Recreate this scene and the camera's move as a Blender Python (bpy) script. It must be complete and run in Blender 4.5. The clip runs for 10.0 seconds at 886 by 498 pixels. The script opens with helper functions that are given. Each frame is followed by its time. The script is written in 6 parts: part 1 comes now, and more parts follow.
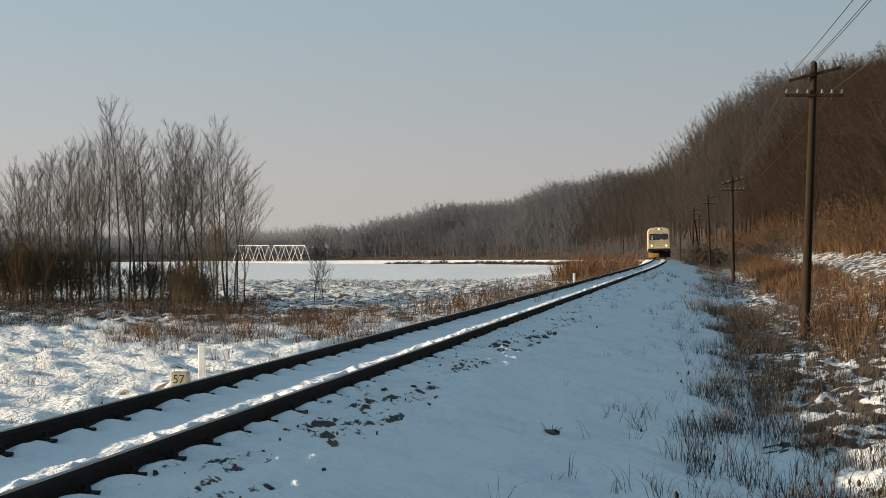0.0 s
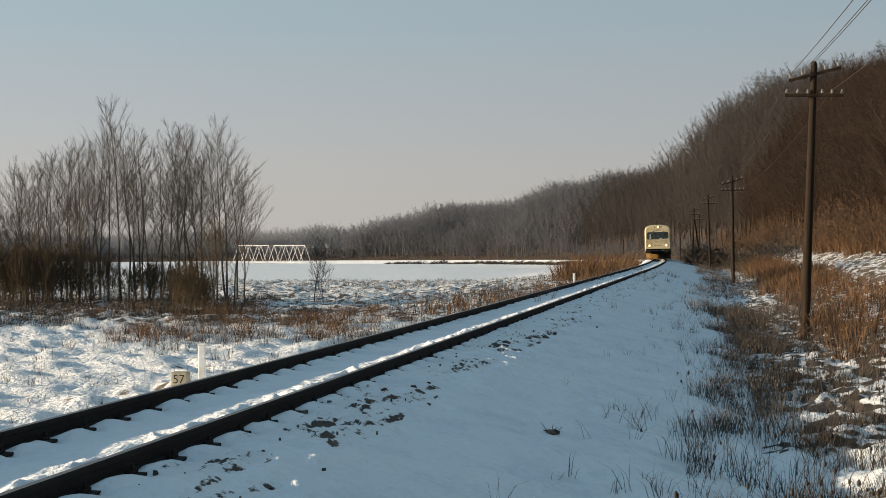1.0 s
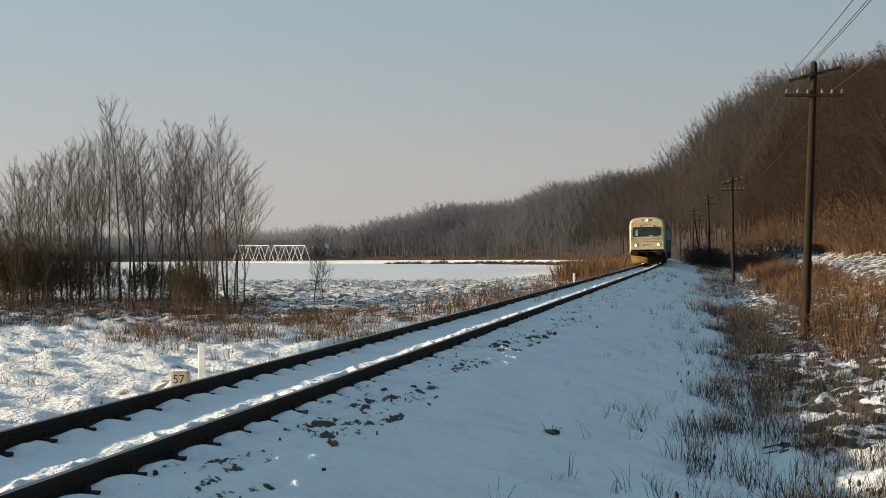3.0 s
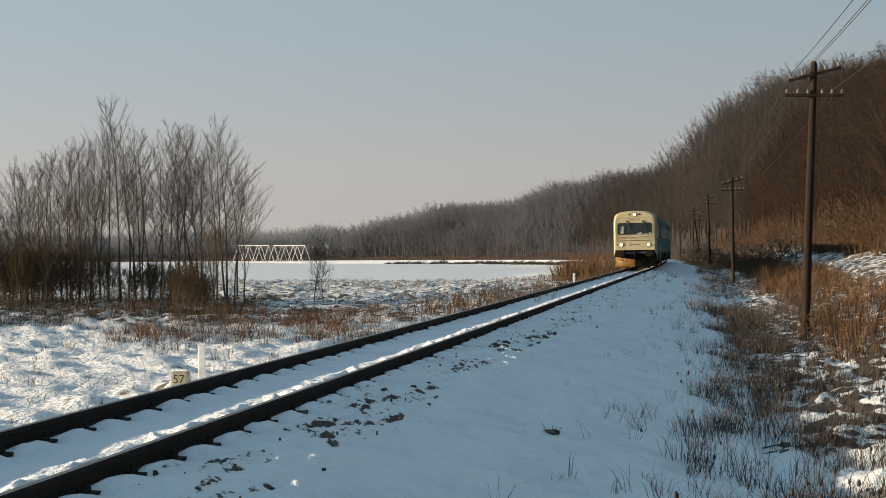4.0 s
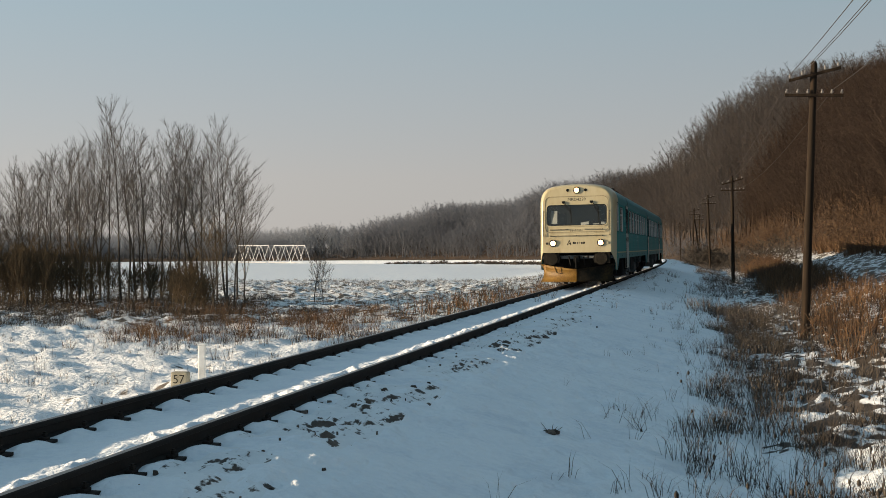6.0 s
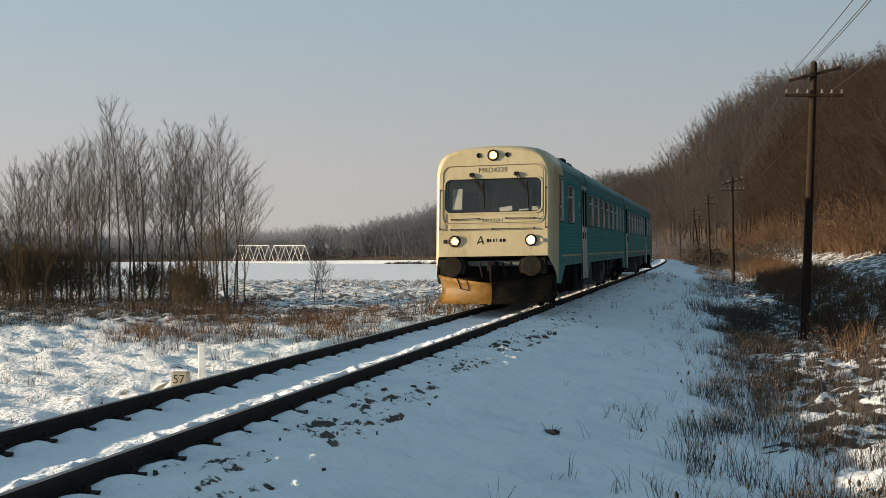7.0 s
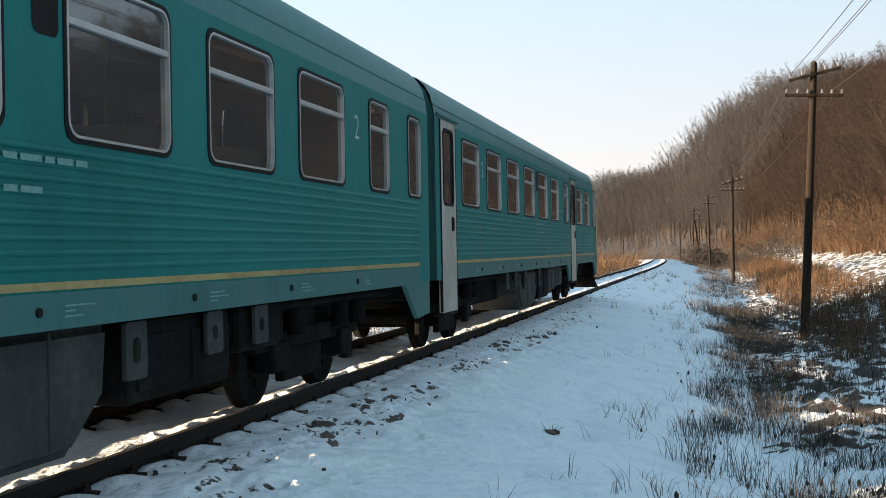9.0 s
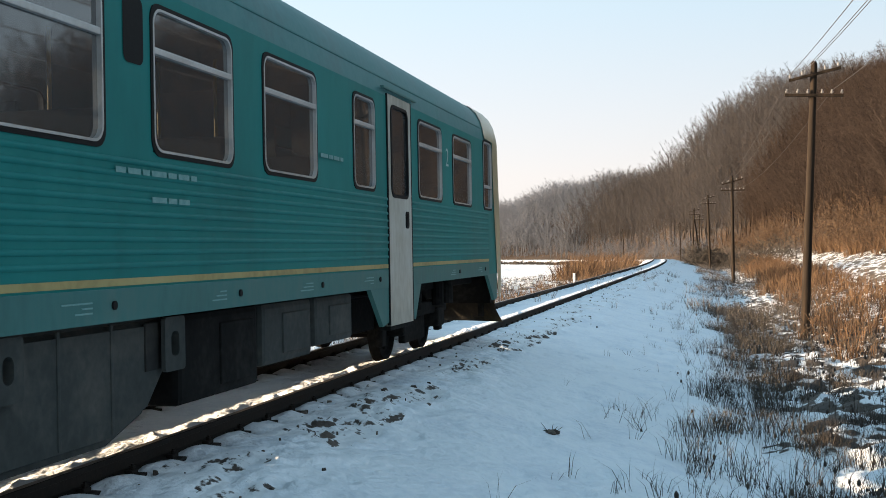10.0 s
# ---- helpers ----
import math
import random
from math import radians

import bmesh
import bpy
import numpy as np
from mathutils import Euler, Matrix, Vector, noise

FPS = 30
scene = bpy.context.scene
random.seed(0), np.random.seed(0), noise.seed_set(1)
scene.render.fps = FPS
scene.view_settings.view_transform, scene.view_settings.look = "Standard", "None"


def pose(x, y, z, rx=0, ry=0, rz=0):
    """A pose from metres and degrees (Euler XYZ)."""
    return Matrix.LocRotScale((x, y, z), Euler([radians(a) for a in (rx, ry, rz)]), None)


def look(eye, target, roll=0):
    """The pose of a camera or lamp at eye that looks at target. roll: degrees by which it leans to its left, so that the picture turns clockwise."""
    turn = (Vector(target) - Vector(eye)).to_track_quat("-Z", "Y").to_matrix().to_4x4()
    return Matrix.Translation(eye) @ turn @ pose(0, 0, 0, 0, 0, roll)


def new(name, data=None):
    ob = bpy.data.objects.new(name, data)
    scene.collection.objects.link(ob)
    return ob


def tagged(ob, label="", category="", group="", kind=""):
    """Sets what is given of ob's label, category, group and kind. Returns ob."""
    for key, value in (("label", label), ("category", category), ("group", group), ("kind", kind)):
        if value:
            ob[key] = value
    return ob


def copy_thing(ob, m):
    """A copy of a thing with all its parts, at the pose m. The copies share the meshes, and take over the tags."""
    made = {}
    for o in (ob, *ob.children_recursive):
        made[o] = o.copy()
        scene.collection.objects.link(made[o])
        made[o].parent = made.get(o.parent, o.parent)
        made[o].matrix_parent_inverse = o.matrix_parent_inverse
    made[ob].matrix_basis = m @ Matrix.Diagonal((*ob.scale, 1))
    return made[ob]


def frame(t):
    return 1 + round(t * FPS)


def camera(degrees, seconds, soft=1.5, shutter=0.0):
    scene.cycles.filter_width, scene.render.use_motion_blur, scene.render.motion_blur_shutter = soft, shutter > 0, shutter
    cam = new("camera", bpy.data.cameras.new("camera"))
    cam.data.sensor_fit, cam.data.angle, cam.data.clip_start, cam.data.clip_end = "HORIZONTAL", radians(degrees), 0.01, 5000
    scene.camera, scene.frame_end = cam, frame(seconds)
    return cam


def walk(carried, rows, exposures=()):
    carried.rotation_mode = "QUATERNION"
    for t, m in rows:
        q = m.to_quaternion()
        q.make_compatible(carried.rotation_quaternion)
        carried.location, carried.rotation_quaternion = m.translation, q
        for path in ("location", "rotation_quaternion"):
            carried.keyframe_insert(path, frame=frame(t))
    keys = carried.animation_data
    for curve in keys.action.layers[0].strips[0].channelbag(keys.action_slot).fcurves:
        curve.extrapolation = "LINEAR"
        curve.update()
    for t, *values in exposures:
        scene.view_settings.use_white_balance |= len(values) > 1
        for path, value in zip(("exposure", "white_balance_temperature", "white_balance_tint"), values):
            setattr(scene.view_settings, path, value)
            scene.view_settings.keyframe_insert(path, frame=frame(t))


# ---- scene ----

# ---------------- the railway line: axis, level, offsets ----------------
KNOT_S = [-30, 20, 60, 90, 110, 130, 150, 188, 208, 720]
KNOT_K = [0.00162, -0.00013, 0.00011, -0.00067, -0.00034, -0.00114, 0.00015, 0.0001, -0.0045, -0.0045]
AXIS_S = np.arange(-60.0, 720.0, 0.5)
_k = np.interp(AXIS_S, KNOT_S, KNOT_K)
_th = np.concatenate([[0], np.cumsum((_k[1:] + _k[:-1]) * 0.25)])
AXIS_TH = _th - np.interp(0, AXIS_S, _th) + 0.22743
_x = np.concatenate([[0], np.cumsum((np.sin(AXIS_TH[1:]) + np.sin(AXIS_TH[:-1])) * 0.25)])
_y = np.concatenate([[0], np.cumsum((np.cos(AXIS_TH[1:]) + np.cos(AXIS_TH[:-1])) * 0.25)])
AXIS_X = _x - np.interp(0, AXIS_S, _x) - 4.985
AXIS_Y = _y - np.interp(0, AXIS_S, _y)
CANT = 0.0182
GAUGE = 0.7535
SLEEPER = 0.63466
FIRST_SLEEPER = 9.8305


def axis(s):
    """x, y and heading of the line at s metres along it."""
    return np.interp(s, AXIS_S, AXIS_X), np.interp(s, AXIS_S, AXIS_Y), np.interp(s, AXIS_S, AXIS_TH)


def level(s):
    """Height of the rails: level, then falling towards the bridge."""
    return -0.0115 * np.clip(np.asarray(s, float) - 150, 0, 400)


def at(s, d, z=0.0):
    """The place d metres to the right of the axis and z above the rails."""
    x, y, th = axis(s)
    return Vector((float(x + d * math.cos(th)), float(y - d * math.sin(th)), float(level(s)) + z))


def nearest(x, y):
    """s and d of places in the plan."""
    s_out, d_out = np.empty(len(x)), np.empty(len(x))
    ax, ay, ath, asx = AXIS_X[::3], AXIS_Y[::3], AXIS_TH[::3], AXIS_S[::3]
    for a in range(0, len(x), 20000):
        b = slice(a, a + 20000)
        i = np.argmin((x[b, None] - ax) ** 2 + (y[b, None] - ay) ** 2, axis=1)
        dx, dy = x[b] - ax[i], y[b] - ay[i]
        s_out[b] = asx[i] + dx * np.sin(ath[i]) + dy * np.cos(ath[i])
        d_out[b] = dx * np.cos(ath[i]) - dy * np.sin(ath[i])
    return s_out, d_out


def rough(x, y, size, seed=0):
    """Smooth value noise, -1 to 1."""
    u, v = np.asarray(x) / size + 37.1 * seed, np.asarray(y) / size + 11.7 * seed
    i, j = np.floor(u).astype(np.int64), np.floor(v).astype(np.int64)
    a, b = u - i, v - j
    a, b = a * a * (3 - 2 * a), b * b * (3 - 2 * b)

    def cell(p, q):
        n = (p * 374761393 + q * 668265263 + seed * 974711) & 0x7FFFFFFF
        n = ((n ^ (n >> 13)) * 1274126177) & 0x7FFFFFFF
        return ((n ^ (n >> 16)) & 0xFFFF) / 32767.5 - 1

    return (cell(i, j) * (1 - a) + cell(i + 1, j) * a) * (1 - b) + (cell(i, j + 1) * (1 - a) + cell(i + 1, j + 1) * a) * b


PROFILE_D = [-26, -12, -7, -4.2, -3.3, -2.4, -1.8, -1.3, 0, 1.4, 2.0, 3.5, 5.0, 6.0, 7.2, 8.5, 10.5, 14, 17, 21, 26, 33, 42, 55, 80, 140, 400]
PROFILE_Z = [-1.55, -1.42, -1.36, -1.26, -1.12, -0.72, -0.38, -0.17, -0.15, -0.16, -0.24, -0.52, -0.80, -0.98, -0.86, -0.66, -0.12, 0.8, 3.0, 10.0, 19, 25.5, 27.3, 27.5, 28, 29, 30]
HILL_S = [-60, 60, 105, 150, 210, 235, 262, 285, 298, 306, 320, 364, 385, 402, 431, 461, 720]
HILL_F = [0.15, 0.15, 0.60, 0.68, 0.90, 1.06, 1.24, 1.10, 0.88, 0.64, 0.60, 0.60, 0.45, 0.36, 0.28, 0.11, 0.07]


def ground_height(x, y):
    s, d = nearest(x, y)
    bank = np.interp(d, PROFILE_D, PROFILE_Z)
    bank = np.where(d > 14, 0.8 + (bank - 0.8) * np.interp(s, HILL_S, HILL_F), bank)
    z = bank + level(s)
    field = -1.45 - 0.0085 * np.clip(y - 40, 0, 330)
    w = np.clip((-d - 7) / 14, 0, 1)
    w = w * w * (3 - 2 * w)
    z = z * (1 - w) + field * w
    # a low mound of drifted snow behind the ditch
    z = z + 0.24 * np.exp(-((s - 12.5) / 5.0) ** 2) * np.clip((d - 5.5) / 1.0, 0, 1) * np.clip((11 - d) / 3, 0, 1)
    # relief: tussocks in the wet meadow, smooth snow far out, rough ditch
    wild = np.clip((-d - 3.0) / 2, 0, 1) * np.interp(y, [0, 42, 58, 100, 118, 126], [0.13, 0.13, 0.17, 0.2, 0.13, 0.005]) + np.clip((d - 5.2) / 1.2, 0, 1) * np.clip((45 - d) / 5, 0, 1) * np.interp(s, [0, 11, 17], [0.08, 0.08, 0.19])
    left = d < 0
    z = z + wild * (np.where(left, 0.8, 0.35) * np.clip(rough(x, y, 0.62, 3) + 0.25, 0, 1) + 0.6 * rough(x, y, 0.42, 4) + np.where(left, 0.0, 0.35) * rough(x, y, 0.2, 7) + 0.6 * rough(x, y, 3.5, 5))
    z = z + np.clip((d - 18) / 10, 0, 1) * 1.2 * rough(x, y, 22, 6) * np.interp(s, HILL_S, HILL_F)
    return z, s, d


# ---------------- camera ----------------
cam = camera(42.37, 10.0, soft=0.9)
EYE = (0.0, 0.0, 1.4855)
PITCH = math.degrees(math.atan((436.91 - 441) / 2023.5))
VIEW = pose(*EYE, 90 + PITCH, 0, 0)
walk(cam, [(0.0, VIEW), (10.0, VIEW)], [(0.0, 0.88, 6750, 10), (6.7, 0.88, 6750, 10), (7.5, 1.07, 6750, 10), (8.2, 1.35, 6750, 10), (8.8, 1.93, 6780, 13), (9.4, 2.0, 6780, 13), (10.0, 1.93, 6780, 13)])

# ---------------- light: low winter sun, clear hazy sky ----------------
SUN_TO = Vector((0.998, 0.069, -0.1495)).normalized()
HAZE_LOW, HAZE_MID, HAZE_TOP = (0.298, 0.29, 0.292), (0.224, 0.28, 0.316), (0.096, 0.168, 0.222)
world = bpy.data.worlds.new("world")
scene.world = world
world.use_nodes = True
_nt = world.node_tree
_sky = _nt.nodes.new("ShaderNodeTexSky")
_sky.sky_type = "NISHITA"
_sky.sun_disc = False
_sky.sun_elevation = math.asin(-SUN_TO.z)
_sky.sun_rotation = math.atan2(-SUN_TO.x, -SUN_TO.y) % (2 * math.pi)
_sky.air_density, _sky.dust_density, _sky.ozone_density = 1.0, 0.6, 3.0
# winter haze: a pale layer that thins out with height, all round the horizon
_co = _nt.nodes.new("ShaderNodeTexCoord")
_sep = _nt.nodes.new("ShaderNodeSeparateXYZ")
_nt.links.new(_co.outputs["Generated"], _sep.inputs[0])
_hz = _nt.nodes.new("ShaderNodeValToRGB")
_nt.links.new(_sep.outputs["Z"], _hz.inputs["Fac"])
for _k, (_p, _c) in enumerate(((0.0, HAZE_LOW), (0.06, HAZE_LOW), (0.2, HAZE_MID), (0.7, HAZE_TOP))):
    if _k > 1:
        _hz.color_ramp.elements.new(_p)
    _hz.color_ramp.elements[_k].position = _p
    _hz.color_ramp.elements[_k].color = (*_c, 1)
_dim = _nt.nodes.new("ShaderNodeVectorMath")
_dim.operation = "SCALE"
_dim.inputs["Scale"].default_value = 0.05
_nt.links.new(_sky.outputs["Color"], _dim.inputs[0])
_mix = _nt.nodes.new("ShaderNodeMix")
_mix.data_type = "RGBA"
_mix.inputs[0].default_value = 0.8
_nt.links.new(_dim.outputs[0], _mix.inputs[6])
_nt.links.new(_hz.outputs[0], _mix.inputs[7])
# the haze is brighter on the sun's side
_side = _nt.nodes.new("ShaderNodeMath")
_side.operation = "MULTIPLY_ADD"
_side.inputs[1].default_value, _side.inputs[2].default_value = -0.24, 0.98
_nt.links.new(_sep.outputs["X"], _side.inputs[0])
_glow = _nt.nodes.new("ShaderNodeVectorMath")
_glow.operation = "SCALE"
_nt.links.new(_mix.outputs[2], _glow.inputs[0])
_nt.links.new(_side.outputs[0], _glow.inputs["Scale"])
_nt.links.new(_glow.outputs[0], _nt.nodes["Background"].inputs["Color"])
_nt.nodes["Background"].inputs["Strength"].default_value = 1.0
_sun = bpy.data.lights.new("sun", "SUN")
_sun.energy, _sun.angle, _sun.color = 4.8, radians(0.6), (1.0, 0.80, 0.56)
sun = new("sun", _sun)
sun.matrix_world = look((0, 0, 60), Vector((0, 0, 60)) + SUN_TO)


# ---------------- materials ----------------
def material(name, colours, size=1.0, rough_=0.8, bump=0.0, bump_size=None, metal=0.0, stretch=(1, 1, 1), fine=0.35, random_=0.0, space="Object", specular=0.4, coat=0.0, thin=0.0):
    """Procedural paint: two scales of noise through a ramp of colours, roughness variation and fine relief."""
    m = bpy.data.materials.new(name)
    m.use_nodes = True
    nt = m.node_tree
    bs = nt.nodes["Principled BSDF"]
    co = nt.nodes.new("ShaderNodeTexCoord")
    mp = nt.nodes.new("ShaderNodeMapping")
    mp.inputs["Scale"].default_value = stretch
    nt.links.new(co.outputs[space], mp.inputs["Vector"])
    n1, n2 = nt.nodes.new("ShaderNodeTexNoise"), nt.nodes.new("ShaderNodeTexNoise")
    n1.inputs["Scale"].default_value, n1.inputs["Detail"].default_value = 1 / size, 5
    n2.inputs["Scale"].default_value, n2.inputs["Detail"].default_value = 9 / size, 4
    mx = nt.nodes.new("ShaderNodeMix")
    mx.inputs[0].default_value = fine
    rp = nt.nodes.new("ShaderNodeValToRGB")
    for n in (n1, n2):
        nt.links.new(mp.outputs[0], n.inputs["Vector"])
    nt.links.new(n1.outputs["Fac"], mx.inputs[2])
    nt.links.new(n2.outputs["Fac"], mx.inputs[3])
    value = mx.outputs[0]
    if random_:
        info = nt.nodes.new("ShaderNodeNewGeometry")
        ad = nt.nodes.new("ShaderNodeMath")
        ad.operation = "MULTIPLY_ADD"
        ad.inputs[1].default_value = random_
        nt.links.new(info.outputs["Random Per Island"], ad.inputs[0])
        nt.links.new(value, ad.inputs[2])
        sb = nt.nodes.new("ShaderNodeMath")
        sb.operation = "SUBTRACT"
        sb.inputs[1].default_value = random_ / 2
        nt.links.new(ad.outputs[0], sb.inputs[0])
        value = sb.outputs[0]
    nt.links.new(value, rp.inputs["Fac"])
    els = rp.color_ramp.elements
    while len(els) < len(colours):
        els.new(0.5)
    for k, c in enumerate(colours):
        els[k].position = 0.3 + 0.4 * k / max(1, len(colours) - 1)
        els[k].color = (*c, 1)
    nt.links.new(rp.outputs["Color"], bs.inputs["Base Color"])
    mr = nt.nodes.new("ShaderNodeMapRange")
    mr.inputs["To Min"].default_value, mr.inputs["To Max"].default_value = max(0.02, rough_ - 0.1), min(1, rough_ + 0.12)
    nt.links.new(n1.outputs["Fac"], mr.inputs["Value"])
    nt.links.new(mr.outputs[0], bs.inputs["Roughness"])
    bs.inputs["Metallic"].default_value = metal
    bs.inputs["Specular IOR Level"].default_value = specular
    bs.inputs["Coat Weight"].default_value = coat
    if bump:
        n3 = nt.nodes.new("ShaderNodeTexNoise")
        n3.inputs["Scale"].default_value, n3.inputs["Detail"].default_value = 1 / (bump_size or size / 6), 6
        nt.links.new(mp.outputs[0], n3.inputs["Vector"])
        bp = nt.nodes.new("ShaderNodeBump")
        bp.inputs["Strength"].default_value, bp.inputs["Distance"].default_value = 0.8, bump
        nt.links.new(n3.outputs["Fac"], bp.inputs["Height"])
        nt.links.new(bp.outputs[0], bs.inputs["Normal"])
    if thin:
        # fine twigs let light past on all sides
        tl, ms = nt.nodes.new("ShaderNodeBsdfTranslucent"), nt.nodes.new("ShaderNodeMixShader")
        nt.links.new(rp.outputs["Color"], tl.inputs["Color"])
        ms.inputs[0].default_value = thin
        nt.links.new(bs.outputs[0], ms.inputs[1])
        nt.links.new(tl.outputs[0], ms.inputs[2])
        nt.links.new(ms.outputs[0], nt.nodes["Material Output"].inputs["Surface"])
    return m


def glow(name, colour, strength):
    m = bpy.data.materials.new(name)
    m.use_nodes = True
    bs = m.node_tree.nodes["Principled BSDF"]
    bs.inputs["Base Color"].default_value = (*colour, 1)
    bs.inputs["Emission Color"].default_value = (*colour, 1)
    bs.inputs["Emission Strength"].default_value = strength
    return m


def clear_glass(name, tint, rough_=0.02, dusty=0.1, dust=(0.2, 0.2, 0.2), ior=1.55):
    m = bpy.data.materials.new(name)
    m.use_nodes = True
    nt = m.node_tree
    nt.nodes.remove(nt.nodes["Principled BSDF"])
    tr, gl, mx, fr = (nt.nodes.new("ShaderNode" + k) for k in ("BsdfTransparent", "BsdfGlossy", "MixShader", "Fresnel"))
    tr.inputs["Color"].default_value = (*tint, 1)
    gl.inputs["Roughness"].default_value = rough_
    fr.inputs["IOR"].default_value = ior
    nt.links.new(fr.outputs[0], mx.inputs[0])
    df, film_ = nt.nodes.new("ShaderNodeBsdfDiffuse"), nt.nodes.new("ShaderNodeMixShader")
    df.inputs["Color"].default_value = (*dust, 1)
    film_.inputs[0].default_value = dusty
    nt.links.new(tr.outputs[0], film_.inputs[1])
    nt.links.new(df.outputs[0], film_.inputs[2])
    nt.links.new(film_.outputs[0], mx.inputs[1])
    nt.links.new(gl.outputs[0], mx.inputs[2])
    nt.links.new(mx.outputs[0], nt.nodes["Material Output"].inputs["Surface"])
    return m


SNOW = material("snow", [(0.68, 0.73, 0.80), (0.83, 0.86, 0.90), (0.88, 0.90, 0.92)], 0.7, 0.62, 0.075, 0.13)


def snow_on(name, under, steep, size, patchy, relief):
    """Snow that lies on the flat tops and has slid off the steep flanks, over dead grass."""
    m = material(name, [(0.70, 0.72, 0.75), (0.80, 0.81, 0.83), (0.85, 0.86, 0.87)], 0.7, 0.65, relief, 0.14)
    nt = m.node_tree
    bs = nt.nodes["Principled BSDF"]
    white = bs.inputs["Base Color"].links[0].from_socket
    co, geo, sep = nt.nodes.new("ShaderNodeTexCoord"), nt.nodes.new("ShaderNodeNewGeometry"), nt.nodes.new("ShaderNodeSeparateXYZ")
    nt.links.new(geo.outputs["Normal"], sep.inputs[0])
    n1, n2 = nt.nodes.new("ShaderNodeTexNoise"), nt.nodes.new("ShaderNodeTexNoise")
    n1.inputs["Scale"].default_value, n1.inputs["Detail"].default_value = 1 / size, 7
    n2.inputs["Scale"].default_value, n2.inputs["Detail"].default_value = 5.0, 6
    for n in (n1, n2):
        nt.links.new(co.outputs["Object"], n.inputs["Vector"])
    ad = nt.nodes.new("ShaderNodeMath")
    ad.operation = "MULTIPLY_ADD"
    ad.inputs[1].default_value = patchy
    nt.links.new(n1.outputs["Fac"], ad.inputs[0])
    nt.links.new(sep.outputs["Z"], ad.inputs[2])
    mr = nt.nodes.new("ShaderNodeMapRange")
    mr.interpolation_type = "SMOOTHSTEP"
    mr.inputs["From Min"].default_value, mr.inputs["From Max"].default_value = steep + patchy / 2, steep + patchy / 2 + 0.05
    nt.links.new(ad.outputs[0], mr.inputs["Value"])
    rp = nt.nodes.new("ShaderNodeValToRGB")
    rp.color_ramp.elements[0].position, rp.color_ramp.elements[1].position = 0.3, 0.7
    rp.color_ramp.elements[0].color, rp.color_ramp.elements[1].color = (*under[0], 1), (*under[1], 1)
    nt.links.new(n2.outputs["Fac"], rp.inputs["Fac"])
    mx = nt.nodes.new("ShaderNodeMix")
    mx.data_type = "RGBA"
    nt.links.new(mr.outputs[0], mx.inputs[0])
    nt.links.new(rp.outputs[0], mx.inputs[6])
    nt.links.new(white, mx.inputs[7])
    nt.links.new(mx.outputs[2], bs.inputs["Base Color"])
    return m


MEADOW_SNOW = snow_on("meadow_snow", [(0.05, 0.04, 0.03), (0.16, 0.125, 0.09)], 0.89, 0.5, 0.36, 0.11)
TUSSOCK_SNOW = snow_on("tussock_snow", [(0.045, 0.037, 0.03), (0.14, 0.112, 0.085)], 0.95, 0.45, 0.55, 0.1)
BALLAST_SNOW = snow_on("ballast_snow", [(0.03, 0.023, 0.019), (0.12, 0.09, 0.07)], 0.90, 0.05, 0.28, 0.05)
DITCH_SNOW = snow_on("ditch_snow", [(0.02, 0.016, 0.013), (0.075, 0.055, 0.04)], 0.955, 0.3, 0.6, 0.06)
LITTER = material("leaf_litter", [(0.022, 0.015, 0.012), (0.05, 0.032, 0.022), (0.085, 0.056, 0.037)], 4.0, 0.95, 0.08, 0.4)
RAIL = material("rail_rust", [(0.006, 0.005, 0.0045), (0.013, 0.010, 0.008), (0.024, 0.017, 0.013)], 0.3, 0.7, 0.002, 0.03, specular=0.25)
RAIL_TOP = material("rail_head", [(0.10, 0.09, 0.085), (0.2, 0.18, 0.17)], 0.4, 0.38, 0.0, metal=0.8)
PALE_STONE = material("pale_stone", [(0.14, 0.125, 0.09), (0.27, 0.25, 0.19), (0.36, 0.335, 0.27)], 0.12, 0.85, 0.006, 0.03)
STONE = material("ballast", [(0.03, 0.024, 0.02), (0.07, 0.056, 0.045), (0.14, 0.115, 0.095)], 0.1, 0.9, 0.01, 0.03, random_=0.4)
BARK = material("bark", [(0.03, 0.025, 0.022), (0.058, 0.049, 0.042), (0.10, 0.085, 0.073)], 0.5, 0.95, 0.01, 0.05, stretch=(1, 1, 0.25), random_=0.3)
TWIG = material("twigs", [(0.05, 0.042, 0.036), (0.085, 0.07, 0.06), (0.13, 0.11, 0.095)], 0.6, 0.95, random_=0.4)
TREE_TWIG = material("tree_twigs", [(0.035, 0.029, 0.025), (0.06, 0.05, 0.043), (0.095, 0.08, 0.068)], 0.6, 0.95, random_=0.4)
SHRUB = material("willow_twigs", [(0.05, 0.036, 0.022), (0.09, 0.062, 0.034), (0.13, 0.09, 0.048)], 0.6, 0.95, random_=0.4)
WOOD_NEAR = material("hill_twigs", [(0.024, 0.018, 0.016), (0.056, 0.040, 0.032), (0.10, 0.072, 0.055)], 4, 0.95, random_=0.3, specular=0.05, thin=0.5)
# distance haze is painted into this pale blue-grey twig colour
WOOD_FAR_HAZE = material("far_twigs_haze", [(0.15, 0.16, 0.185), (0.172, 0.182, 0.207), (0.195, 0.203, 0.228)], 8, 0.95, random_=0.15, specular=0.05, thin=0.5)
REED = material("reeds", [(0.04, 0.022, 0.012), (0.095, 0.05, 0.024), (0.16, 0.09, 0.043)], 2.5, 0.9, random_=0.5)
WEED = material("weeds", [(0.025, 0.02, 0.017), (0.05, 0.04, 0.032), (0.10, 0.08, 0.06)], 1.2, 0.95, random_=0.4)
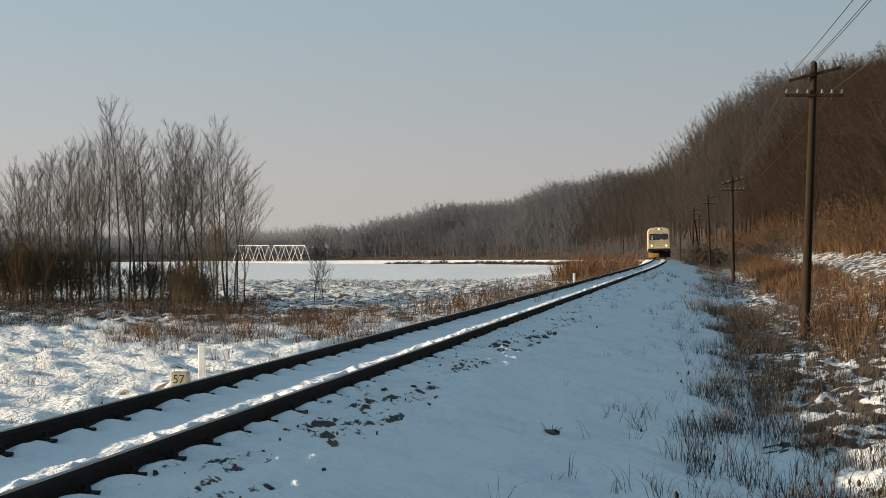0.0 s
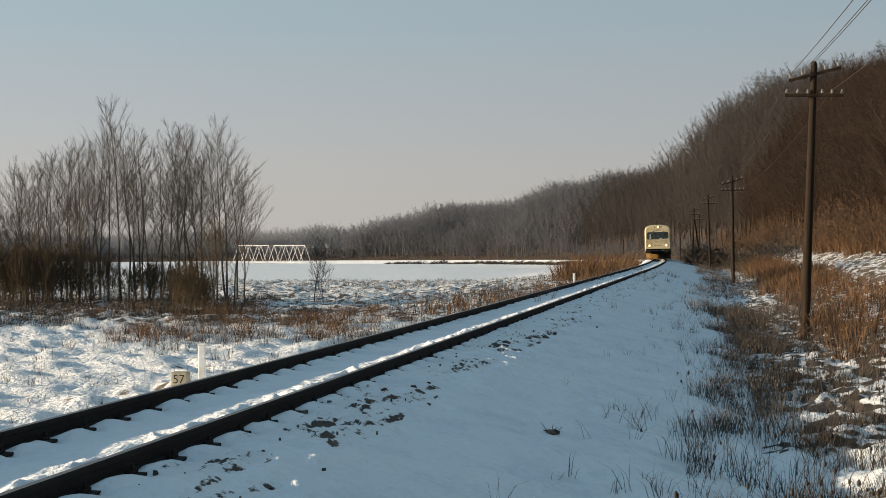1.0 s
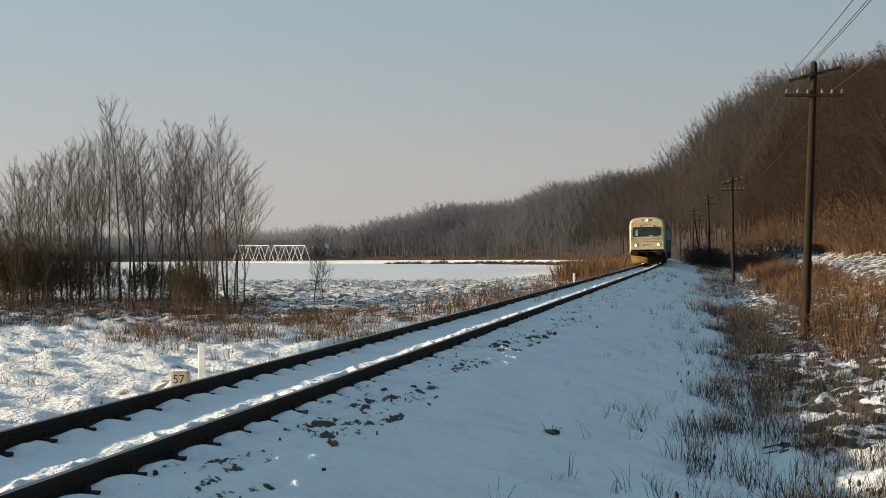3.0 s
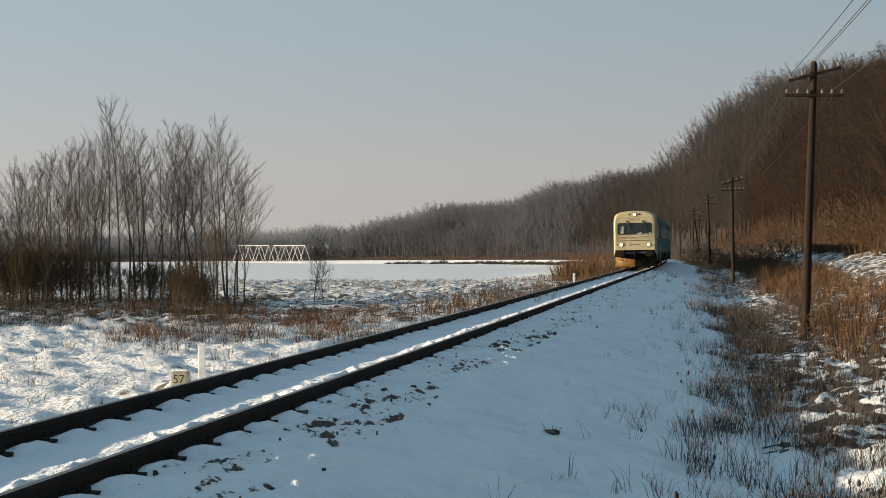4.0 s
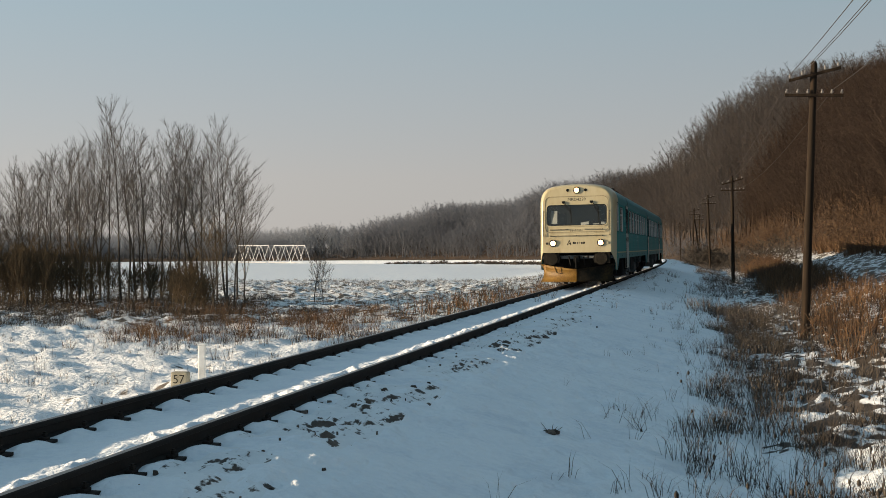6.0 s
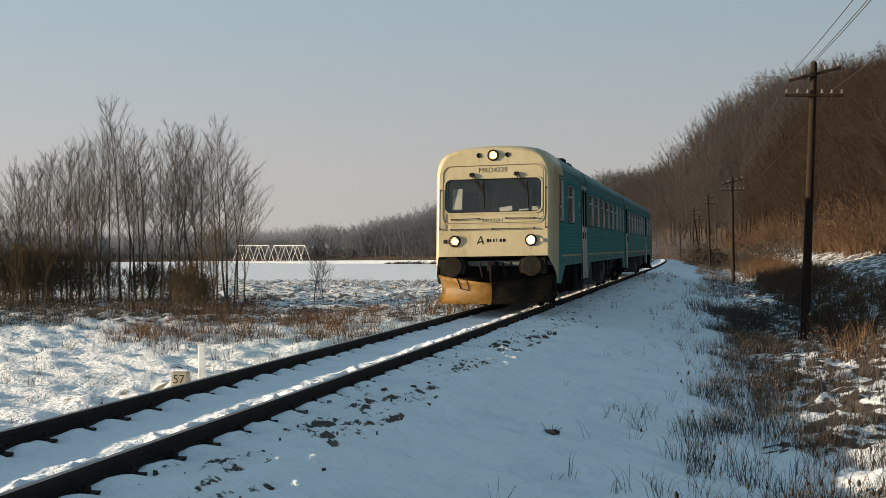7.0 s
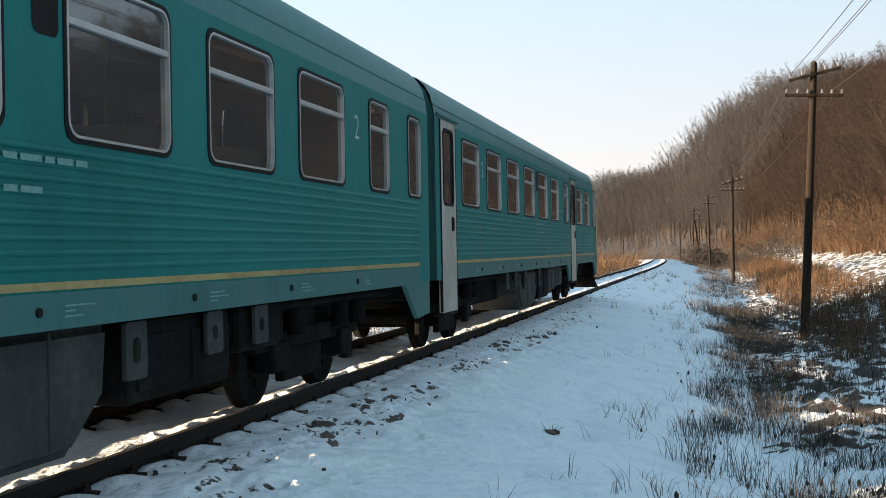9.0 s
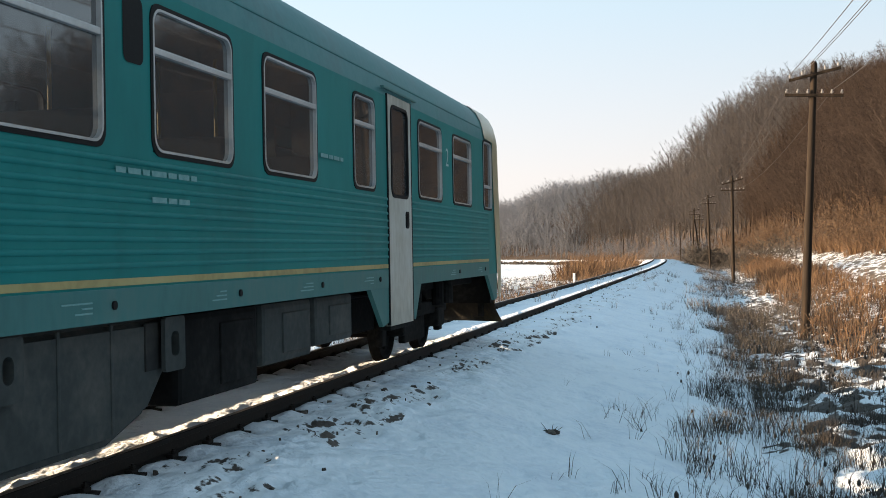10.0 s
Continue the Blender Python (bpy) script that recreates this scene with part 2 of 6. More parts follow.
POLE_WOOD = material("pole_wood", [(0.012, 0.009, 0.007), (0.026, 0.019, 0.014), (0.065, 0.044, 0.028)], 0.5, 0.9, 0.006, 0.04, stretch=(1, 1, 0.08), specular=0.08)
IRON = material("iron", [(0.02, 0.018, 0.016), (0.05, 0.04, 0.035)], 0.2, 0.7, 0.002, 0.02)
PORCELAIN = material("porcelain", [(0.08, 0.07, 0.065), (0.24, 0.23, 0.22)], 0.1, 0.3)
WHITE_PAINT = material("white_paint", [(0.62, 0.61, 0.58), (0.78, 0.78, 0.76), (0.82, 0.82, 0.8)], 0.2, 0.6, 0.002, 0.03)
BRIDGE_PAINT = material("bridge_paint", [(0.46, 0.47, 0.48), (0.58, 0.58, 0.59)], 1.0, 0.5)


# ---------------- mesh helpers ----------------
def mesh_object(name, verts, faces, mats, parent=None, label="", smooth=False, slots=None):
    me = bpy.data.meshes.new(name)
    me.from_pydata([tuple(v) for v in verts], [], faces)
    for m in (mats if isinstance(mats, (list, tuple)) else [mats]):
        me.materials.append(m)
    if slots is not None:
        me.polygons.foreach_set("material_index", slots)
    if smooth:
        me.polygons.foreach_set("use_smooth", [True] * len(me.polygons))
    me.update()
    ob = new(name, me)
    if parent is not None:
        ob.parent = parent
    if label:
        tagged(ob, label)
    return ob


def part(name, bm, mat, parent=None, label="", smooth=False):
    """Links a bmesh as one mesh object under a thing or a part."""
    me = bpy.data.meshes.new(name)
    bm.to_mesh(me)
    bm.free()
    for m in (mat if isinstance(mat, (list, tuple)) else [mat]):
        me.materials.append(m)
    if smooth:
        me.polygons.foreach_set("use_smooth", [True] * len(me.polygons))
    ob = new(name, me)
    if parent is not None:
        ob.parent = parent
    if label:
        tagged(ob, label)
    return ob


def thing(name, m, label, category, group="", kind=""):
    ob = new(name)
    ob.empty_display_size = 0.2
    ob.matrix_world = m
    return tagged(ob, label, category, group, kind)


def box(bm, lo, hi, bevel=0.0, slot=0):
    """An axis-aligned bevelled block."""
    r = bmesh.ops.create_cube(bm, size=1.0)
    c, d = (Vector(lo) + Vector(hi)) / 2, Vector(hi) - Vector(lo)
    for v in r["verts"]:
        v.co = Vector((v.co.x * d.x, v.co.y * d.y, v.co.z * d.z)) + c
    es = list({e for v in r["verts"] for e in v.link_edges})
    fs = {f for v in r["verts"] for f in v.link_faces}
    if bevel:
        fs |= set(bmesh.ops.bevel(bm, geom=es, offset=bevel, segments=2, affect="EDGES", profile=0.6)["faces"])
    for f in fs:
        if f.is_valid:
            f.material_index = slot
    return bm


def tube(bm, a, b, r0, r1=None, sides=8, slot=0):
    """A tapered round bar from a to b."""
    a, b = Vector(a), Vector(b)
    r1 = r0 if r1 is None else r1
    q = (b - a).to_track_quat("Z", "Y")
    rings = []
    for p, r in ((a, r0), (b, r1)):
        rings.append([bm.verts.new(p + q @ Vector((r * math.cos(k * 2 * math.pi / sides), r * math.sin(k * 2 * math.pi / sides), 0))) for k in range(sides)])
    fs = [bm.faces.new((rings[0][k], rings[0][(k + 1) % sides], rings[1][(k + 1) % sides], rings[1][k])) for k in range(sides)]
    fs += [bm.faces.new(rings[0][::-1]), bm.faces.new(rings[1])]
    for f in fs:
        f.material_index = slot
    return bm


def lathe(bm, rows, origin, direction, sides=16, slot=0, caps=True):
    """Rings of (radius, height) along a direction, closed at both ends unless caps is off."""
    q = Vector(direction).to_track_quat("Z", "Y")
    rings = [[bm.verts.new(Vector(origin) + q @ Vector((r * math.cos(k * 2 * math.pi / sides), r * math.sin(k * 2 * math.pi / sides), h))) for k in range(sides)] for r, h in rows]
    fs = []
    for a, b in zip(rings, rings[1:]):
        fs += [bm.faces.new((a[k], a[(k + 1) % sides], b[(k + 1) % sides], b[k])) for k in range(sides)]
    if caps:
        fs += [bm.faces.new(rings[0][::-1]), bm.faces.new(rings[-1])]
    for f in fs:
        f.material_index = slot
    return bm


class Soup:
    """Collects many small faces for one joined mesh."""

    def __init__(self):
        self.v, self.f, self.m = [], [], []

    def bar(self, a, b, r0, r1, sides=3, slot=0):
        a, b = Vector(a), Vector(b)
        d = (b - a).normalized()
        u = d.orthogonal().normalized()
        w = d.cross(u)
        n = len(self.v)
        for p, r in ((a, r0), (b, r1)):
            for k in range(sides):
                t = 2 * math.pi * k / sides
                self.v.append(p + (u * math.cos(t) + w * math.sin(t)) * r)
        for k in range(sides):
            self.f.append((n + k, n + (k + 1) % sides, n + sides + (k + 1) % sides, n + sides + k))
            self.m.append(slot)

    def blade(self, a, b, width, side, slot=0):
        n = len(self.v)
        a, b, side = Vector(a), Vector(b), Vector(side).normalized() * width / 2
        self.v += [a - side, a + side, b]
        self.f.append((n, n + 1, n + 2))
        self.m.append(slot)

    def link(self, name, mats, parent=None, label=""):
        return mesh_object(name, self.v, self.f, mats, parent, label, slots=self.m)


# ---------------- the ground: one sheet to the horizon ----------------
def build_ground():
    fine = np.radians(np.arange(-27, 27.01, 0.14))
    coarse = np.radians(np.arange(31, 327.1, 4.0))
    angles = np.concatenate([fine, coarse])
    radii = np.concatenate([1.2 * 1.0125 ** np.arange(0, 384), np.geomspace(142.5, 500, 170), np.geomspace(515, 2600, 60)])
    rr, aa = np.meshgrid(radii, angles, indexing="ij")
    x, y = (rr * np.sin(aa)).ravel(), (rr * np.cos(aa)).ravel()
    z, s, d = ground_height(x, y)
    under = np.clip((d + 2.35) / 0.3, 0, 1) * np.clip((s + 5.5) / 0.5, 0, 1) * np.clip((148 - s) / 2, 0, 1)
    z = z - under * (0.14 * np.clip((5.75 - d) / 0.5, 0, 1) + 0.16 * np.clip((5.0 - d) / 0.5, 0, 1))
    nr, na = len(radii), len(angles)
    i = np.arange(nr * na).reshape(nr, na)
    quads = np.stack([i[:-1], np.roll(i, -1, 1)[:-1], np.roll(i, -1, 1)[1:], i[1:]], -1).reshape(-1, 4)[:, ::-1]
    faces = [tuple(q) for q in quads.tolist()]
    verts = np.stack([x, y, z], 1).tolist()
    verts.append((0.0, 0.0, float(np.mean(z[:na]))))
    c = len(verts) - 1
    faces += [(c, int(i[0, k]), int(i[0, (k + 1) % na])) for k in range(na)]
    mid = quads[:, 0]
    dm, sm, ym = d[mid], s[mid], y[mid]
    slot = np.zeros(len(quads), int)
    slot[(dm < -3.2) & (ym < 124 + 3 * rough(x[mid], y[mid], 4.0, 16))] = 1
    slot[(slot == 1) & (ym > 45 + 4 * rough(x[mid], y[mid], 3.0, 19))] = 4
    slot[(dm > 5.75 + 0.35 * rough(x[mid], y[mid], 2.5, 14) + 0.4 * rough(x[mid], y[mid], 0.8, 15)) & (dm <= 16)] = 2
    slot[dm > 15 + np.where(sm < 140, 1.5, 0.0) * rough(x[mid], y[mid], 3.0, 9)] = 3
    slot[(dm > 3.2) & (sm > 190)] = 3
    slot[(dm > 4.9) & (sm < 15 + 1.5 * rough(x[mid], y[mid], 1.5, 20)) & (dm < 11)] = 0
    slot[(dm > 10.8) & (dm < 14.2) & (sm < 120)] = 4
    slots = slot.tolist() + [0] * na
    ob = mesh_object("ground", verts, faces, [SNOW, MEADOW_SNOW, DITCH_SNOW, LITTER, TUSSOCK_SNOW], smooth=True, slots=slots)
    tagged(ob, "snow-covered meadow, ditch and wooded hillside ground", "ground", kind="structure")


def build_trackbed():
    ss = np.concatenate([np.arange(-6, 4, 0.4), np.arange(4, 22, 0.045), np.arange(22, 36, 0.07), np.arange(36, 70, 0.13), np.arange(70, 150.1, 0.5)])
    ds = np.concatenate([[-2.75, -2.6, -2.3, -2.05, -1.8, -1.55, -1.3, -1.1], np.arange(-1.0, 1.001, 0.055), np.arange(1.05, 1.9, 0.035), np.arange(1.93, 2.6, 0.07), np.arange(2.7, 5.7, 0.085)])
    S, D = np.meshgrid(ss, ds, indexing="ij")
    px, py, th = axis(S.ravel())
    S, D = S.ravel(), D.ravel()
    x, y = px + D * np.cos(th), py - D * np.sin(th)
    z = np.interp(D, PROFILE_D, PROFILE_Z)
    near = np.abs((S - FIRST_SLEEPER + SLEEPER / 2) % SLEEPER - SLEEPER / 2)
    gap = np.exp(-(near / 0.12) ** 2)
    for rail in (-GAUGE, GAUGE):
        away = np.abs(D - rail)
        # snow banked between the sleepers, open round the fastenings
        collar = np.exp(-((away - 0.16) / 0.11) ** 2)
        z = z + collar * (0.05 * (1 - gap) - 0.05 * gap) + collar * 0.018 * rough(x, y, 0.13, 12)
        z = np.where(away < 0.055, -0.16, z)
    tread = np.exp(-((D - 0.42) / 0.2) ** 2)
    z = z + tread * (0.03 + 0.055 * rough(x, y, 0.2, 21) + 0.06 * rough(x, y, 0.11, 22))
    z = z + 0.012 * rough(x, y, 0.5, 23) + np.clip(np.abs(D) - 1.2, 0, 1) * (0.018 * rough(x, y, 0.7, 24) + 0.012 * rough(x, y, 0.28, 29) + 0.035 * rough(x, y, 2.2, 25))
    shoulder = np.exp(-((D - 1.75) / 0.5) ** 2)
    z = z + shoulder * (0.035 * rough(x, y, 0.35, 26) + 0.028 * rough(x, y, 0.13, 27))
    # where ballast breaks through the snow in patches
    bare = np.clip((rough(S * 0.6, D, 0.55, 51) + 0.5 * rough(S, D, 0.25, 52)) * 1.8 + 0.2, 0, 1) * np.exp(-((D - 1.42) / 0.34) ** 4)
    z = z + bare * (0.03 * rough(S * 0.6, D, 0.085, 53) + 0.03 * rough(S, D, 0.07, 54))
    # old footprints and hollows in the shoulder's snow
    prints = np.random.default_rng(8)
    for fs, fd, fr, fz in zip(prints.uniform(5, 45, 330), prints.uniform(1.7, 5.0, 330), prints.uniform(0.06, 0.14, 330), prints.uniform(0.015, 0.05, 330)):
        k = np.where((np.abs(S - fs) < 0.6) & (np.abs(D - fd) < 0.5))[0]
        q = ((S[k] - fs) / (fr * 1.5)) ** 2 + ((D[k] - fd) / fr) ** 2
        z[k] += -fz * np.exp(-q) + 0.45 * fz * np.exp(-((np.sqrt(q) - 1.5) / 0.5) ** 2)
    verge = np.clip((D - 3.4) / 1.6, 0, 1)
    z = z + verge * (0.05 * rough(x, y, 0.7, 31) + 0.035 * rough(x, y, 0.28, 32)) + np.clip(D - 2.0, 0, 1) * 0.02 * rough(x, y, 1.1, 33)
    edge = np.clip((np.abs(D - 1.475) - 3.95) / 0.25, 0, 1)
    z = z + D * CANT * np.clip(1.5 - np.abs(D) / 2, 0, 1) - 0.25 * edge
    n, m = len(ss), len(ds)
    i = np.arange(n * m).reshape(n, m)
    q = np.stack([i[:-1, :-1], i[:-1, 1:], i[1:, 1:], i[1:, :-1]], -1).reshape(-1, 4)
    strip = (bare[q[:, 0]] > 0.03).astype(int)
    ob = mesh_object("trackbed", np.stack([x, y, z], 1).tolist(), [tuple(k) for k in q.tolist()], [SNOW, BALLAST_SNOW], smooth=True, slots=strip.tolist())
    tagged(ob, "railway trackbed and shoulder under trodden snow", "trackbed", kind="structure")


build_ground()
build_trackbed()

# ---------------- rails and fastenings ----------------
RAIL_SECTION = [(-0.0625, -0.149), (0.0625, -0.149), (0.0625, -0.138), (0.012, -0.122), (0.008, -0.05), (0.033, -0.04), (0.034, -0.008), (0.026, 0.0), (-0.026, 0.0), (-0.034, -0.008), (-0.033, -0.04), (-0.008, -0.05), (-0.012, -0.122), (-0.0625, -0.138)]


def build_rail(offset, label):
    verts, faces, slots = [], [], []
    ss = np.concatenate([np.arange(-20, 60, 1.0), np.arange(60, 180, 2.0), np.arange(180, 420, 6.0)])
    k = len(RAIL_SECTION)
    for s in ss:
        for a, b in RAIL_SECTION:
            verts.append(at(s, offset + a, b + offset * CANT))
    for n in range(len(ss) - 1):
        for j in range(k):
            faces.append((n * k + j, (n + 1) * k + j, (n + 1) * k + (j + 1) % k, n * k + (j + 1) % k))
            slots.append(1 if j == 7 else 0)
    rail = mesh_object("rail", verts, faces, [RAIL, RAIL_TOP], slots=slots)
    tagged(rail, label, "rail", "rails of the line", "structure")
    bm = bmesh.new()
    box(bm, (-0.17, -0.08, -0.175), (0.17, 0.08, -0.146), 0.006)
    for sx in (-1, 1):
        box(bm, (sx * 0.085 - 0.03, -0.05, -0.146), (sx * 0.085 + 0.03, 0.05, -0.118), 0.008)
        tube(bm, (sx * 0.095, 0, -0.13), (sx * 0.095, 0, -0.075), 0.014, sides=6)
        tube(bm, (sx * 0.095, 0, -0.112), (sx * 0.095, 0, -0.088), 0.026, sides=6)
    me = bpy.data.meshes.new("fastening")
    bm.to_mesh(me)
    bm.free()
    me.materials.append(RAIL)
    for n in range(-10, 175):
        s = FIRST_SLEEPER + n * SLEEPER
        f = new("fastening", me)
        f.parent = rail
        f.matrix_local = Matrix.Translation(at(s, offset, offset * CANT)) @ pose(0, 0, 0, 0, 0, -math.degrees(float(axis(s)[2])))


build_rail(-GAUGE, "dark rusty steel rail with fastenings, half sunk in snow")
build_rail(GAUGE, "dark rusty steel rail with fastenings, half sunk in snow")


# ---------------- loose stones, posts, poles, wires ----------------
def height_at(x, y):
    return float(ground_height(np.array([float(x)]), np.array([float(y)]))[0][0])


def build_stones():
    """Ballast stones that stick out of the snow beside the line."""
    rng = random.Random(4)
    sp = Soup()
    clusters = [(rng.uniform(7.5, 60), rng.gauss(1.3, 0.18), rng.randint(1, 3)) for _ in range(40)] + [(9.4, 1.5, 3), (13.6, 1.3, 3)] + [(rng.uniform(6.5, 45), rng.uniform(1.2, 2.0), 1) for _ in range(40)] + [(rng.uniform(6.5, 45), rng.uniform(2.2, 5.0), 1) for _ in range(12)]
    for s0, d0, n in clusters:
        for _ in range(n):
            small = n == 1
            s, d = s0 + rng.gauss(0, 0.22), max(0.98, d0 + rng.gauss(0, 0.13))
            p = at(s, d, float(np.interp(d, PROFILE_D, PROFILE_Z)) + 0.018 + d * CANT * min(1.0, max(0.0, 1.5 - d / 2)))
            r = 0.006 + (0.007 if small else 0.016) * rng.random() ** 2
            k = len(sp.v)
            turn, long_, flat = rng.uniform(-0.5, 0.9), rng.uniform(1.3, 3.6), rng.uniform(0.12, 0.4)
            for up in (0, 1):
                for j in range(5):
                    a = j * 1.2566 + rng.uniform(-0.5, 0.5)
                    e = r * 0.8 * (1.0 if up == 0 else rng.uniform(0.5, 0.85)) * rng.uniform(0.7, 1.3)
                    u, w = math.cos(a) * e * long_, math.sin(a) * e
                    sp.v.append(p + Vector((u * math.cos(turn) - w * math.sin(turn), u * math.sin(turn) + w * math.cos(turn), (r * flat * rng.uniform(0.5, 1.3)) if up else -0.03)))
            for j in range(5):
                sp.f.append((k + j, k + (j + 1) % 5, k + 5 + (j + 1) % 5, k + 5 + j))
            sp.f.append(tuple(k + 5 + j for j in range(5)))
            sp.m += [0] * 6
    tagged(sp.link("ballast_stones", [STONE]), "dark ballast stones poking through the snow", "stones", kind="stuff")


def build_clod():
    """A frozen clod of earth with broken stalks on the snow of the shoulder."""
    rng = random.Random(21)
    x, y = 1.14, 12.05
    z = float(np.interp(3.2, PROFILE_D, PROFILE_Z)) - 0.012
    clod = thing("earth_clod", Matrix.Translation((x, y, z)), "dark frozen clod of earth lying on snow", "clod")
    bm = bmesh.new()
    for cx, cy, r in ((0, 0, 0.05), (0.05, 0.03, 0.04), (-0.045, 0.05, 0.03), (0.015, -0.035, 0.028)):
        for v in bmesh.ops.create_icosphere(bm, subdivisions=2, radius=r)["verts"]:
            k = rng.uniform(0.7, 1.25)
            v.co = Vector((cx + v.co.x * k * 1.2, cy + v.co.y * k, v.co.z * k * 0.75))
    part("lump", bm, STONE, clod)
    for k in range(5):
        bm = bmesh.new()
        a = k * 1.3
        tube(bm, (0.03 * math.cos(a), 0.03 * math.sin(a), 0.0), (0.12 * math.cos(a), 0.1 * math.sin(a), 0.06 + 0.02 * (k % 3)), 0.004, 0.002, 4)
        part("stalk", bm, WEED, clod)


def build_posts():
    m = Matrix.Translation((-3.33, 15.8, height_at(-3.33, 15.8)))
    post = thing("marker_post", m, "white painted trackside marker post in snow", "post", "trackside posts")
    bm = bmesh.new()
    box(bm, (-0.05, -0.05, -0.3), (0.05, 0.05, 0.12 - m.translation.z), 0.015)
    part("shaft", bm, WHITE_PAINT, post)
    bm = bmesh.new()
    box(bm, (-0.056, -0.056, 0.12 - m.translation.z), (0.056, 0.056, 0.15 - m.translation.z), 0.012)
    part("cap", bm, WHITE_PAINT, post)
    x, y = 5.85, 51.0
    far = copy_thing(post, Matrix.Translation((x, y, 0.3 - 0.15 + m.translation.z)))
    m = Matrix.Translation((-3.56, 15.5, height_at(-3.56, 15.5))) @ pose(0, 0, 0, 0, 0, -8)
    stone = thing("distance_stone", m, "low pale distance stone numbered fifty-seven", "distance stone")
    top = -0.21 - m.translation.z
    bm = bmesh.new()
    box(bm, (-0.115, -0.07, -0.3), (0.115, 0.07, top), 0.02)
    part("block", bm, PALE_STONE, stone)
    lettering("number", "57", 0.17, LETTER_DARK, stone, Matrix.Translation((0.0, -0.073, top - 0.1)) @ pose(0, 0, 0, 90, 0, 0))


def build_pole(x, y, top, lean, turn, group, braced=False):
    """A wooden telegraph pole with two crossarms, hooks and insulators. Returns the places of the wires."""
    z = height_at(x, y)
    base = Matrix.Translation((x, y, z - 0.05)) @ pose(0, 0, 0, 0, lean, 0)
    pole = thing("telegraph_pole", base, "weathered brown wooden telegraph pole with two crossarms", "telegraph pole", group)
    h = top - z
    bm = bmesh.new()
    rows = [(0.125, -0.3), (0.122, 0.4), (0.11, h * 0.35), (0.097, h * 0.7), (0.083, h - 0.06), (0.05, h)]
    lathe(bm, rows, (0, 0, 0), (0, 0, 1), 14)
    part("shaft", bm, POLE_WOOD, pole, smooth=True)
    if braced:
        bm = bmesh.new()
        tube(bm, (1.3, 0.3, -0.6), (0.12, 0.0, h * 0.8), 0.12, 0.09, 10)
        part("brace", bm, POLE_WOOD, pole)
    ends = []
    for zz, tilt, half, knobs in ((h - 0.92, 0, 0.75, (-0.7, -0.42, -0.16, 0.2, 0.45, 0.7)), (h - 0.36, -15, 0.68, (-0.62, -0.3, -0.22, 0.3, 0.64))):
        m = pose(0, -0.1, zz, 0, 0, turn) @ pose(0, 0, 0, 0, tilt, 0)
        bm = bmesh.new()
        box(bm, (-half, -0.045, -0.036), (half, 0.045, 0.036), 0.01)
        tube(bm, (0, -0.06, 0), (0, 0.2, 0), 0.018)
        bm.transform(m)
        arm = part("crossarm", bm, POLE_WOOD, pole)
        for k in knobs:
            bm = bmesh.new()
            tube(bm, (k, 0, -0.1), (k, 0, 0.09), 0.012, sides=6)
            bm.transform(m)
            part("hook", bm, IRON, arm)
            bm = bmesh.new()
            lathe(bm, [(0.022, 0.06), (0.037, 0.072), (0.034, 0.11), (0.026, 0.12), (0.028, 0.14), (0.014, 0.165)], (k, 0, 0), (0, 0, 1), 12)
            bm.transform(m)
            part("insulator", bm, PORCELAIN, arm, "white porcelain insulator", smooth=True)
            ends.append(base @ m @ Vector((k, 0, 0.14)))
    return ends


def build_wire(a, b, sag, r):
    pts = [a.lerp(b, t) - Vector((0, 0, sag * 4 * t * (1 - t))) for t in np.linspace(0, 1, 15)]
    side = (b - a).cross(Vector((0, 0, 1))).normalized() * r
    up = Vector((0, 0, r))
    verts = [p + o for p in pts for o in (side, up, -side, -up)]
    faces = [(4 * n + k, 4 * n + (k + 1) % 4, 4 * n + 4 + (k + 1) % 4, 4 * n + 4 + k) for n in range(14) for k in range(4)]
    tagged(mesh_object("telegraph_wire", verts, faces, IRON), "thin dark telegraph wire between poles", "wire", "telegraph wires")


def build_pole_line():
    spots = [(0.3, -16.5, 6.4, 0, False), (9.62, 30.4, 6.47, 1.9, False), (18.8, 74.0, 6.1, -0.8, False), (27.6, 118.0, 6.9, -2.0, False)]
    for s, d, top in ((166, 4.5, 7.0), (205, 6.5, 7.2), (245, 9.0, 6.8), (290, 10.0, 6.0)):
        p = at(s, d)
        spots.append((p.x, p.y, top, (1.5, 2, -1, -2)[len(spots) % 4], s == 166))
    ends = [build_pole(x, y, top, lean, -12, "telegraph poles beside the line", br) for x, y, top, lean, br in spots]
    for n in range(3):
        for k in ((6, 7, 8, 4) if n == 0 else (6, 8, 4)):
            build_wire(ends[n][k], ends[n + 1][k], 0.45, 0.006 if n else 0.010)


